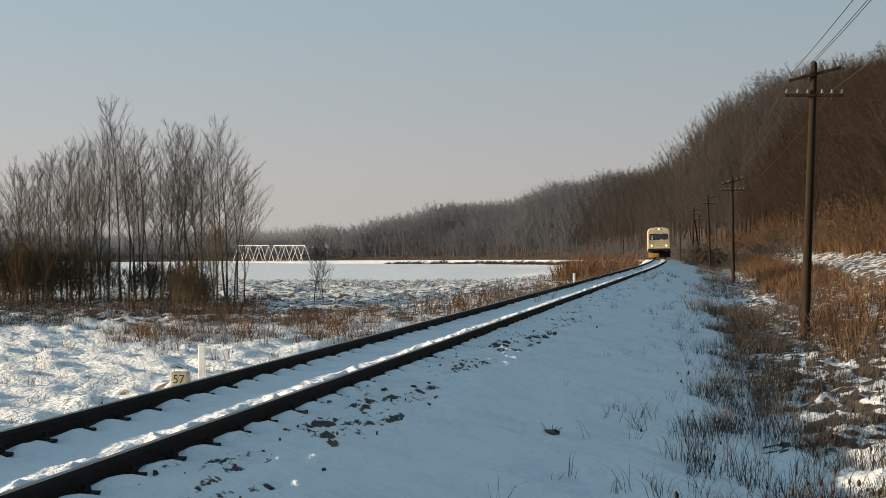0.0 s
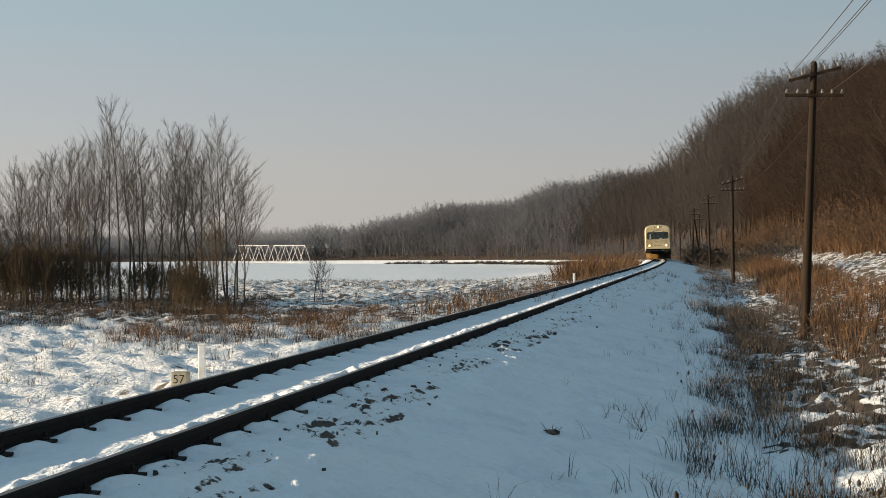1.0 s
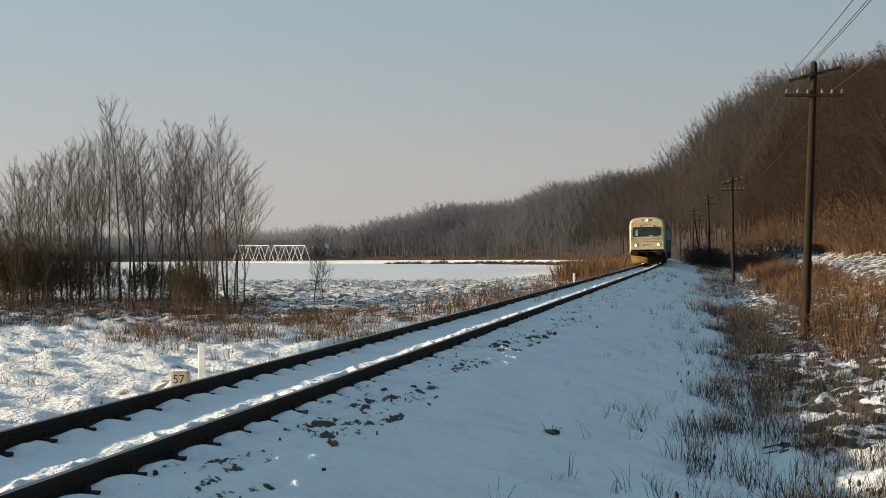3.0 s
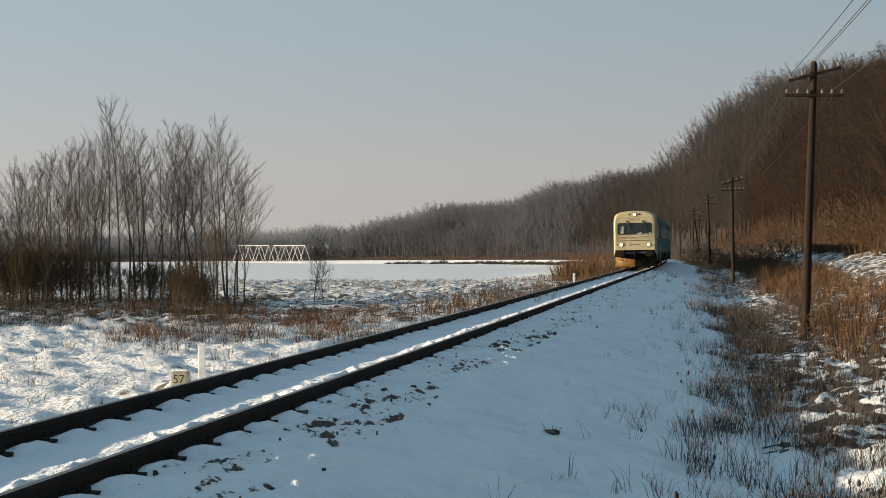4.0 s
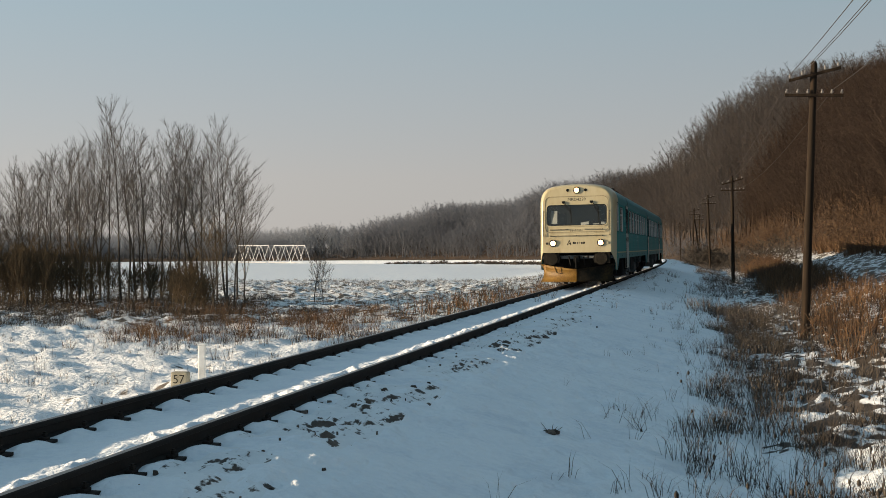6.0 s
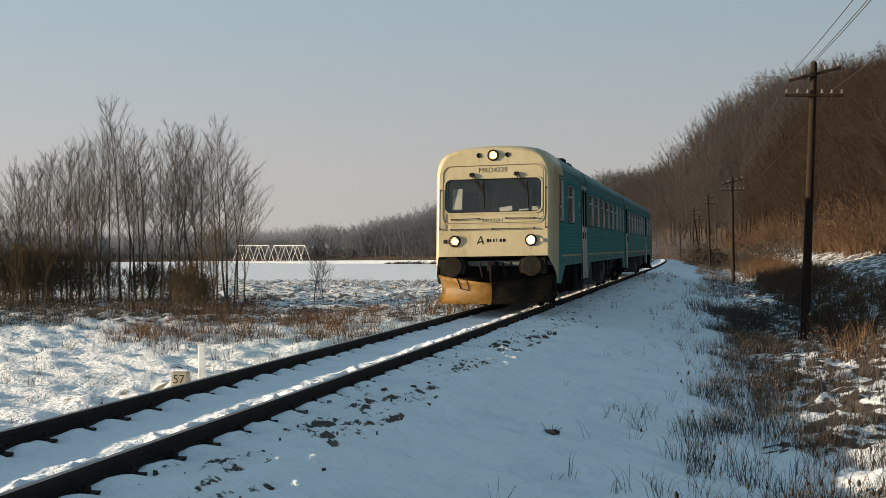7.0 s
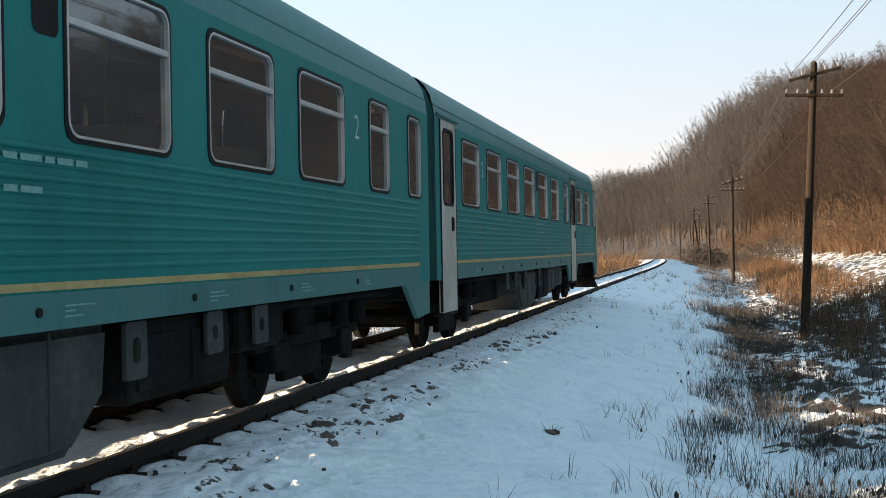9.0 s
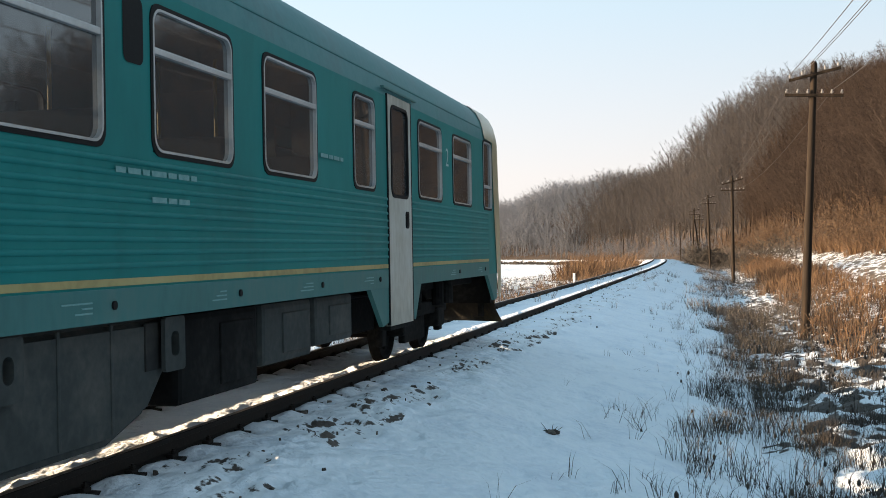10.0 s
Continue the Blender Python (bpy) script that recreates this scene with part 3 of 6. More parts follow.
def build_bridge():
    """A white steel truss bridge where the line crosses the river."""
    s0 = next(s for s in np.arange(250, 500, 0.5) if axis(s)[0] / axis(s)[1] < (545 - 784) / 2023.5)
    p0, p1 = at(s0, 0), at(s0 + 50, 0)
    d = p1 - p0
    m = Matrix.Translation((p0.x, p0.y, -4.3)) @ pose(0, 0, 0, 0, 0, math.degrees(math.atan2(d.y, d.x)))
    bridge = thing("truss_bridge", m, "white steel railway truss bridge over the river", "bridge")
    for n in range(2):
        span, height, panels = (16.0, 6.2, 3)
        x0 = n * (span + 0.8)
        step = span / panels
        for y in (-2.3, 2.3):
            bars = [((x0, y, 0), (x0 + span, y, 0), 0.2, "bottom_chord"), ((x0 + step * 0.5, y, height), (x0 + span - step * 0.5, y, height), 0.2, "top_chord")]
            for k in range(panels):
                lo, mid, hi = x0 + k * step, x0 + (k + 0.5) * step, x0 + (k + 1) * step
                bars += [((lo, y, 0), (mid, y, height), 0.13, "diagonal"), ((mid, y, height), (hi, y, 0), 0.13, "diagonal")]
            for a, b, r, nm in bars:
                bm = bmesh.new()
                tube(bm, a, b, r, sides=6)
                part(nm, bm, BRIDGE_PAINT, bridge)
        bm = bmesh.new()
        box(bm, (x0, -2.4, -0.9), (x0 + span, 2.4, -0.3), 0.05)
        part("deck", bm, UNDER_DECK, bridge)
        bm = bmesh.new()
        box(bm, (x0 - 1.0, -2.6, -6), (x0 + 0.4, 2.6, -0.9), 0.1)
        part("pier", bm, STONE, bridge)


UNDER_DECK = material("bridge_deck", [(0.06, 0.06, 0.06), (0.12, 0.12, 0.12)], 1.0, 0.8)


# ---------------- trees and woods ----------------
def build_tree(x, y, h, seed, mats, label, spread=0.3, stems=1, first=0.25, category="tree", group="bare trees in the meadow"):
    """A bare tree: tapering stems with limbs, and a crown of fine twigs."""
    rng = random.Random(seed)
    z = height_at(x, y)
    tree = thing("bare_tree" if category == "tree" else "bare_shrub", Matrix.Translation((x, y, z - 0.1)), label, category, group)
    trunk, crown = Soup(), Soup()
    tall = category == "tree"
    for st in range(stems):
        hh = h * 0.94 * (1 if st == 0 else rng.uniform(0.7, 0.95))
        lean = Vector((rng.gauss(0, 0.025 if st == 0 else 0.12), rng.gauss(0, 0.025 if st == 0 else 0.12), 1)).normalized()
        foot = 0.12 if tall else 0.5
        p = Vector((rng.gauss(0, foot) if st else 0, rng.gauss(0, foot) if st else 0, 0))
        r = (0.0062 * hh + 0.014) if tall else 0.018
        n = 14
        # every stem springs from the one root
        pts = [Vector((0, 0, 0))]
        p = p + Vector((0, 0, 0.12))
        for k in range(n):
            lean = (lean + Vector((rng.gauss(0, 0.03), rng.gauss(0, 0.03), 0.03))).normalized()
            p = p + lean * hh / n
            pts.append(p.copy())
        rad = [max(0.006, r * (1 - k / (n + 0.3)) ** 0.95) for k in range(n + 1)]
        for k in range(n):
            trunk.bar(pts[k], pts[k + 1], rad[k], rad[k + 1], 6 if k < 5 else 4)
        count = int(9 + 1.5 * hh) if tall else 12
        a = rng.uniform(0, 6.283)
        for b in range(count):
            t = first + (0.99 - first) * (b + rng.random()) / count
            f = t * n
            i = min(int(f), n - 1)
            q = pts[i].lerp(pts[i + 1], f - i)
            a += 2.4 + rng.gauss(0, 0.4)
            tilt = radians(rng.uniform(26, 54) * (1 - 0.3 * t)) if tall else radians(rng.uniform(15, 42))
            dd = Vector((math.cos(a) * math.sin(tilt), math.sin(a) * math.sin(tilt), math.cos(tilt)))
            ln = hh * spread * (1.02 - t) ** 0.75 * rng.uniform(0.6, 1.25) + (0.6 if tall else 0.3)
            rb = max(0.006, rad[i] * 0.38)
            prev = q
            for k in range(5):
                dd = (dd + Vector((rng.gauss(0, 0.07), rng.gauss(0, 0.07), rng.uniform(0.0, 0.12)))).normalized()
                nxt = prev + dd * ln / 5
                trunk.bar(prev, nxt, max(0.004, rb * (1 - k / 5.4)), max(0.0035, rb * (1 - (k + 1) / 5.4)), 3)
                for side in ((1, -1) if k else (1,)):
                    g = prev.lerp(nxt, rng.random())
                    e = (dd + Vector((rng.gauss(0, 0.38), rng.gauss(0, 0.38), rng.uniform(0.0, 0.25)))).normalized()
                    l2 = ln * (1 - 0.1 * k) * rng.uniform(0.28, 0.5) + 0.12
                    crown.bar(g, g + e * l2, 0.0055, 0.0025, 3)
                    for w in range(4):
                        g2 = g + e * l2 * (0.25 + 0.75 * (w + rng.random()) / 5)
                        e2 = (e + Vector((rng.gauss(0, 0.26), rng.gauss(0, 0.26), rng.uniform(0.0, 0.25)))).normalized()
                        crown.blade(g2, g2 + e2 * (l2 * rng.uniform(0.3, 0.6) + 0.1), 0.0075, e2.orthogonal())
                prev = nxt
    trunk.link("trunk", [mats[0]], tree)
    crown.link("crown", [mats[1]], tree)


def meadow_tree(px, top, base=545, dist=60.0, **kw):
    """Places a tree by its bearing and height at a distance."""
    x = (px - 784) / 2023.5 * dist
    z = height_at(x, dist)
    h = 1.4855 - (top - 436.9) * dist / 2023.5 - z
    build_tree(x, dist, h, int(px * 7 + dist), kw.get("mats", (BARK, TREE_TWIG)), kw.get("label", "tall slender bare tree with fine upright twigs"), kw.get("spread", 0.40), kw.get("stems", 1), kw.get("first", 0.30), kw.get("category", "tree"), kw.get("group", "bare trees in the meadow"))


def build_meadow_trees():
    for px, top, dist, stems in ((8, 330, 66, 2), (38, 300, 62, 2), (75, 272, 64, 2), (108, 280, 61, 1), (140, 246, 60, 3), (160, 240, 63, 2), (192, 208, 62, 1), (214, 166, 60, 1), (240, 262, 63, 2), (266, 226, 61, 2), (300, 240, 64, 1), (318, 222, 61, 2), (340, 208, 63, 1), (362, 268, 60, 1), (402, 205, 60, 2), (415, 300, 59, 1), (-30, 340, 62, 2), (-70, 330, 66, 2), (22, 318, 68, 2), (56, 296, 69, 1), (92, 262, 67, 2), (125, 268, 66, 2), (152, 262, 68, 1), (178, 236, 66, 2), (228, 215, 67, 1), (252, 246, 66, 2), (284, 234, 67, 2), (330, 232, 66, 1), (352, 230, 67, 2), (384, 250, 64, 1), (420, 250, 65, 1), (48, 285, 66, 1), (118, 250, 69, 1)):
        meadow_tree(px, top + 6, dist=float(dist), stems=min(2, stems))
    meadow_tree(432, 318, dist=57.0, spread=0.5, first=0.15, label="low spreading bare tree at the clump's edge")
    meadow_tree(378, 390, dist=54.0, spread=0.42, first=0.12, stems=3, label="small bushy bare tree with brown twigs", mats=(BARK, SHRUB))
    meadow_tree(556, 430, dist=62.0, spread=0.3, first=0.1, label="thin young bare tree alone in the meadow")
    meadow_tree(572, 462, dist=61.0, spread=0.3, first=0.1, label="thin young bare tree alone in the meadow")
    shrub = dict(mats=(SHRUB, SHRUB), category="shrub", group="bare shrubs in the meadow", spread=0.55, first=0.03, label="dense bare willow shrub with olive-brown twigs")
    for px, top, dist, stems in ((5, 430, 57, 9), (20, 440, 58, 9), (35, 450, 59, 9), (50, 440, 57, 9), (62, 420, 60, 9), (80, 440, 59, 8), (95, 440, 58, 8), (112, 445, 60, 8), (128, 430, 61, 8), (160, 450, 58, 6), (200, 455, 60, 6), (235, 470, 59, 6), (270, 465, 60, 6), (310, 470, 58, 6), (340, 455, 52, 8), (330, 480, 51, 7), (360, 500, 53, 5), (-25, 440, 58, 7), (-60, 450, 60, 7)):
        meadow_tree(px, top, dist=float(dist), stems=stems, **shrub)


def tree_template(seed, limbs=15, twigs=24, twig=0.0038, wide=0.33, low=0.36):
    """A light bare tree of unit height with a rounded crown for the woods, as triangles."""
    rng = random.Random(seed)
    sp = Soup()
    p, d, pts = Vector((0, 0, 0)), Vector((rng.gauss(0, 0.04), rng.gauss(0, 0.04), 1)), [Vector((0, 0, 0))]
    for k in range(4):
        d = (d + Vector((rng.gauss(0, 0.07), rng.gauss(0, 0.07), 0))).normalized()
        p = p + d * 0.19
        pts.append(p.copy())
    for k in range(4):
        sp.bar(pts[k], pts[k + 1], 0.013 * (1 - k / 4.8), 0.013 * (1 - (k + 1) / 4.8), 3)
    mid_z, half = (low + 1) / 2, (1 - low) / 2
    a = rng.uniform(0, 6.283)
    for b in range(limbs):
        # each limb ends near the surface of an egg-shaped crown
        a += 2.4 + rng.gauss(0, 0.3)
        v = -0.8 + 1.68 * (b + rng.random()) / limbs
        c = math.sqrt(max(0.02, 1 - v * v)) * wide * rng.uniform(0.7, 1.1)
        end = Vector((pts[3].x + c * math.cos(a), pts[3].y + c * math.sin(a), mid_z + half * v * rng.uniform(0.85, 1.05)))
        t = max(0.25, min(0.98, (end.z - 0.08 - 0.8 * c) / 0.76))
        f = t * 4
        i = min(int(f), 3)
        q = pts[i].lerp(pts[i + 1], f - i)
        mid = q.lerp(end, 0.5) + Vector((math.cos(a), math.sin(a), -0.3)) * 0.03
        e = (end - mid).normalized()
        sp.blade(q, mid, 0.005, e.orthogonal())
        sp.blade(mid.lerp(q, 0.1), end, 0.004, e.orthogonal())
        for _ in range(twigs):
            g = mid.lerp(end, rng.uniform(-0.3, 1))
            w = (e * 0.5 + Vector((rng.gauss(0, 0.7), rng.gauss(0, 0.7), rng.gauss(0.15, 0.5)))).normalized()
            sp.blade(g, g + w * rng.uniform(0.03, 0.075), twig, w.orthogonal())
    tri = []
    for f in sp.f:
        tri.append(f[:3])
        if len(f) == 4:
            tri.append((f[0], f[2], f[3]))
    return np.array([tuple(v) for v in sp.v]), np.array(tri)


def scatter(name, templates, places, heights, mat, label, seed, wide=1.0):
    """Joins many turned and scaled copies of the templates into one mesh."""
    rng = np.random.default_rng(seed)
    vs, fs, base = [], [], 0
    for (x, y, z), h in zip(places, heights):
        v, f = templates[rng.integers(len(templates))]
        a = rng.uniform(0, 6.283)
        c, s = math.cos(a) * h * wide, math.sin(a) * h * wide
        vs.append(np.stack([v[:, 0] * c - v[:, 1] * s + x, v[:, 0] * s + v[:, 1] * c + y, v[:, 2] * h + z - 0.3], 1))
        fs.append(f + base)
        base += len(v)
    ob = tri_mesh(name, np.concatenate(vs), np.concatenate(fs), mat)
    tagged(ob, label, "woods", kind="stuff")


def tri_mesh(name, v, f, mat):
    me = bpy.data.meshes.new(name)
    me.vertices.add(len(v))
    me.vertices.foreach_set("co", v.astype(np.float32).ravel())
    me.loops.add(len(f) * 3)
    me.loops.foreach_set("vertex_index", f.astype(np.int32).ravel())
    me.polygons.add(len(f))
    me.polygons.foreach_set("loop_start", np.arange(0, len(f) * 3, 3, dtype=np.int32))
    me.materials.append(mat)
    me.update(calc_edges=True)
    return new(name, me)


def build_woods():
    rng = np.random.default_rng(11)
    temps = [tree_template(100 + k) for k in range(7)]
    light = [tree_template(200 + k, 12, 16, 0.0075, 0.36, 0.25) for k in range(7)]
    bushy = [tree_template(300 + k, 18, 20, 0.012, 0.3, 0.02) for k in range(5)]

    def spots(n, s0, s1, d0, d1):
        s, d = rng.uniform(s0, s1, n), d0 + (d1 - d0) * rng.uniform(0, 1, n) ** 1.15
        x, y, th = axis(s)
        x, y = x + d * np.cos(th), y - d * np.sin(th)
        keep = (y > 5) & (np.abs(x) < 0.62 * y + 25)
        x, y = x[keep], y[keep]
        z, s2, d2 = ground_height(x, y)
        ok = d2 > d0 - 1
        return np.stack([x, y, z], 1)[ok]

    def uneven(at_, lo, hi):
        # stands of taller and lower trees
        k = 0.5 + 0.42 * rough(at_[:, 0], at_[:, 1], 16, 61) + 0.25 * rough(at_[:, 0], at_[:, 1], 5, 62) + rng.normal(0, 0.1, len(at_))
        return lo + (hi - lo) * np.clip(k, 0, 1.1)

    near = spots(1900, 60, 235, 17.5, 48)
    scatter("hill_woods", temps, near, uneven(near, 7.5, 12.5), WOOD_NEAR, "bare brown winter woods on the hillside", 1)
    # the woods farther off carry painted haze in their colours
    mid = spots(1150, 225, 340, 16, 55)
    scatter("hill_woods", temps, mid, uneven(mid, 8.5, 15), WOOD_MID_HAZE, "bare winter woods, light haze painted into their grey-brown", 2)
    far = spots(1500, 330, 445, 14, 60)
    scatter("far_woods", light, far, uneven(far, 8.5, 15), WOOD_FAR_HAZE, "distant bare woods, haze painted into their grey", 3, 1.15)
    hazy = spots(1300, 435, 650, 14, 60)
    scatter("far_woods", light, hazy, uneven(hazy, 7.5, 13), WOOD_DEEP_HAZE, "far bare woods, winter haze painted into their pale colour", 7, 1.15)
    brush = spots(1500, 20, 260, 14.5, 30)
    scatter("undergrowth", light, brush, rng.uniform(1.5, 4.5, len(brush)), BRUSH, "rust-brown brushwood along the foot of the hill", 4, 1.7)
    # this brush takes the far woods' colour with the haze painted in
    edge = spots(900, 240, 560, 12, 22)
    scatter("woodland_edge", light, edge, rng.uniform(2, 5.5, len(edge)), WOOD_FAR_HAZE, "low brush along the edge of the distant woods, haze painted into its grey", 6, 1.8)
    # dense brush beside the line, before the bend
    s, d = np.concatenate([rng.uniform(126, 142, 70), rng.uniform(100, 150, 40)]), np.concatenate([rng.uniform(3.4, 6.6, 70), rng.uniform(6, 13, 40)])
    x, y, th = axis(s)
    x, y = x + d * np.cos(th), y - d * np.sin(th)
    z = ground_height(x, y)[0]
    scatter("trackside_brush", bushy, np.stack([x, y, z], 1), rng.uniform(1.8, 3.2, 110), WEED, "dense dark bare brush beside the railway line", 5, 1.8)


def grass(name, s_range, d_range, n, h_range, width, mat, label, seed, patch=None, lean=0.25, category="grass", heads=0.0, field=None, tuft=9, spread=0.1):
    """Many stalks in tufts over a stretch of the ground, thinned by patches."""
    rng = np.random.default_rng(seed)
    n = max(1, n // tuft)
    if field:
        x, y = rng.uniform(field[0], field[1], n), rng.uniform(field[2], field[3], n)
    else:
        s, d = rng.uniform(*s_range, n), rng.uniform(*d_range, n)
        d = d + 0.55 * rough(s, s * 0, 2.2, seed) + 0.3 * rough(s, s * 0, 0.7, seed + 2)
        px, py, th = axis(s)
        x, y = px + d * np.cos(th), py - d * np.sin(th)
    if patch:
        size, cut = patch
        k = rough(x, y, size, seed) + 0.5 * rough(x, y, size / 3, seed + 1) > cut + rng.normal(0, 0.12, n)
        x, y = x[k], y[k]
    # every tuft has its own size, tilt and spread
    grown = np.repeat(rng.uniform(0.45, 1.0, len(x)), tuft)
    tilt_x, tilt_y = np.repeat(rng.normal(0, lean * 0.4, len(x)), tuft), np.repeat(rng.normal(0, lean * 0.4, len(x)), tuft)
    x, y = np.repeat(x, tuft), np.repeat(y, tuft)
    n = len(x)
    ox, oy = rng.normal(0, spread, n), rng.normal(0, spread, n)
    x, y = x + ox * grown, y + oy * grown
    z, s2, d2 = ground_height(x, y)
    h = rng.uniform(*h_range, n) * grown
    a, b = rng.normal(0, lean * 0.7, n) + tilt_x + ox * 1.2, rng.normal(0, lean * 0.7, n) + tilt_y + oy * 1.2
    side = rng.uniform(0, 6.283, n)
    sx, sy = np.cos(side) * width / 2, np.sin(side) * width / 2
    p0 = np.stack([x - sx, y - sy, z - 0.04], 1)
    p1 = np.stack([x + sx, y + sy, z - 0.04], 1)
    m0 = np.stack([x + a * h * 0.4 - sx * 0.8, y + b * h * 0.4 - sy * 0.8, z + h * 0.6], 1)
    m1 = np.stack([x + a * h * 0.4 + sx * 0.8, y + b * h * 0.4 + sy * 0.8, z + h * 0.6], 1)
    tp = np.stack([x + a * h * 1.1, y + b * h * 1.1, z + h], 1)
    v = np.stack([p0, p1, m0, m1, tp], 1).reshape(-1, 3)
    i = np.arange(n)[:, None] * 5
    f = np.concatenate([i + [0, 1, 3], i + [0, 3, 2], i + [2, 3, 4]])
    if heads:
        pick = np.where(rng.random(n) < heads)[0]
        r = rng.uniform(0.011, 0.022, len(pick))
        o = np.array([(1, 0, 0.6), (-0.5, 0.87, 0.6), (-0.5, -0.87, 0.6), (0, 0, 2.0), (1, 0, -0.6), (-0.5, 0.87, -0.6), (-0.5, -0.87, -0.6), (0, 0, -1.6)])
        hv = (tp[pick][:, None, :] + o[None] * r[:, None, None]).reshape(-1, 3)
        k = np.arange(len(pick))[:, None] * 8 + len(v)
        hf = np.concatenate([k + t for t in ([0, 1, 3], [1, 2, 3], [2, 0, 3], [4, 5, 1], [4, 1, 0], [5, 6, 2], [5, 2, 1], [6, 4, 0], [6, 0, 2], [5, 4, 7], [6, 5, 7], [4, 6, 7])])
        v, f = np.concatenate([v, hv]), np.concatenate([f, hf])
    tagged(tri_mesh(name, v, f, mat), label, category, kind="stuff")


# haze mixed into two more twig colours: palest for the farthest woods
WOOD_DEEP_HAZE = material("twigs_deep_haze", [(0.225, 0.24, 0.27), (0.25, 0.265, 0.295), (0.275, 0.29, 0.32)], 8, 0.95, random_=0.12, specular=0.05, thin=0.5)
WOOD_MID_HAZE = material("mid_twigs_haze", [(0.068, 0.060, 0.058), (0.092, 0.082, 0.079), (0.122, 0.110, 0.105)], 8, 0.95, random_=0.25, specular=0.05, thin=0.5)
BRUSH = material("brushwood", [(0.045, 0.025, 0.014), (0.085, 0.05, 0.027), (0.13, 0.08, 0.045)], 3, 0.95, random_=0.5)



# ---------------- the railcar: two coupled cars ----------------
TEAL = material("teal_paint", [(0.004, 0.138, 0.130), (0.006, 0.178, 0.166), (0.012, 0.202, 0.188)], 1.5, 0.5, 0.002, 0.6, stretch=(1, 1, 0.35), specular=0.12)
TEAL_ROOF = material("teal_roof", [(0.010, 0.12, 0.125), (0.018, 0.16, 0.163), (0.05, 0.19, 0.19)], 0.8, 0.46, 0.003, 0.3, stretch=(0.6, 1, 1), specular=0.25)
TEAL_DIRT = material("teal_dirty", [(0.022, 0.11, 0.105), (0.033, 0.15, 0.14), (0.066, 0.155, 0.14)], 0.6, 0.55, 0.003, 0.2, stretch=(1, 1, 0.4))
CREAM = material("cream_paint", [(0.31, 0.245, 0.135), (0.42, 0.355, 0.215), (0.46, 0.4, 0.255), (0.48, 0.425, 0.28)], 1.3, 0.38, 0.002, 0.5, stretch=(1, 1, 0.35), specular=0.5, coat=0.15)
RUST = material("rust_runs", [(0.26, 0.17, 0.075), (0.36, 0.27, 0.14), (0.42, 0.34, 0.2)], 0.12, 0.6, stretch=(1, 1, 0.3))
# darker cream that paints in the shade of a moulded groove
CREAM_GROOVE_SHADE = material("cream_groove_shade", [(0.07, 0.055, 0.03), (0.16, 0.125, 0.07)], 0.4, 0.6)
DOOR_PAINT = material("door_paint", [(0.24, 0.22, 0.17), (0.42, 0.40, 0.34), (0.56, 0.55, 0.51)], 0.8, 0.45, 0.002, 0.3, stretch=(1, 1, 0.5))
STRIPE = material("stripe_paint", [(0.2, 0.155, 0.06), (0.37, 0.295, 0.12), (0.42, 0.34, 0.15)], 0.8, 0.45)
PLOUGH_YELLOW = material("plough_yellow", [(0.11, 0.055, 0.012), (0.28, 0.15, 0.024), (0.37, 0.21, 0.04)], 0.5, 0.5, 0.004, 0.12)
# plough paint darkened by painted-in shade as well as grime
PLOUGH_SHADE_GRIME = material("plough_shade_grime", [(0.012, 0.011, 0.009), (0.03, 0.026, 0.02), (0.085, 0.06, 0.026)], 0.6, 0.6, 0.004, 0.12, specular=0.12)
BLACK = material("black_rubber", [(0.006, 0.006, 0.006), (0.014, 0.014, 0.014)], 0.3, 0.6, specular=0.12)
UNDER = material("underframe", [(0.005, 0.005, 0.005), (0.011, 0.0105, 0.010), (0.028, 0.026, 0.024)], 0.6, 0.8, 0.004, 0.1, specular=0.06)
UNDER_GREY = material("equipment_grey", [(0.014, 0.014, 0.013), (0.025, 0.024, 0.023), (0.048, 0.044, 0.038)], 0.6, 0.65, 0.004, 0.2, specular=0.12)
EQUIPMENT = material("equipment_paint", [(0.026, 0.03, 0.028), (0.045, 0.049, 0.046), (0.085, 0.08, 0.07)], 0.6, 0.7, 0.006, 0.2, specular=0.15)
BUFFER_GREY = material("buffer_grime", [(0.008, 0.0075, 0.006), (0.016, 0.014, 0.011), (0.034, 0.029, 0.021)], 0.3, 0.75, 0.006, 0.08, specular=0.08)
ALLOY = material("alloy_frame", [(0.38, 0.38, 0.37), (0.55, 0.55, 0.54)], 0.3, 0.4, metal=0.6)
SEAT_CLOTH = material("seat_cloth", [(0.04, 0.05, 0.065), (0.065, 0.075, 0.09), (0.10, 0.11, 0.12)], 0.2, 0.9)
LINING = material("car_lining", [(0.09, 0.105, 0.115), (0.15, 0.165, 0.17)], 1.0, 0.7)
HANDRAIL_YELLOW = material("handrail_yellow", [(0.62, 0.45, 0.05), (0.72, 0.55, 0.09)], 0.3, 0.4)
LETTER_DARK = material("letter_black", [(0.006, 0.006, 0.006), (0.015, 0.015, 0.015)], 0.2, 0.7, specular=0.08)
LETTER_PALE = material("letter_pale", [(0.05, 0.22, 0.215), (0.22, 0.38, 0.365)], 0.06, 0.5)
LETTER_WHITE = material("letter_white", [(0.34, 0.42, 0.41), (0.5, 0.56, 0.55)], 0.15, 0.5)
PAPER = material("paper", [(0.62, 0.63, 0.64), (0.75, 0.75, 0.75)], 0.2, 0.8)
GLASS = clear_glass("window_glass", (0.30, 0.31, 0.32), 0.03, 0.30, (0.15, 0.165, 0.17), 2.4)
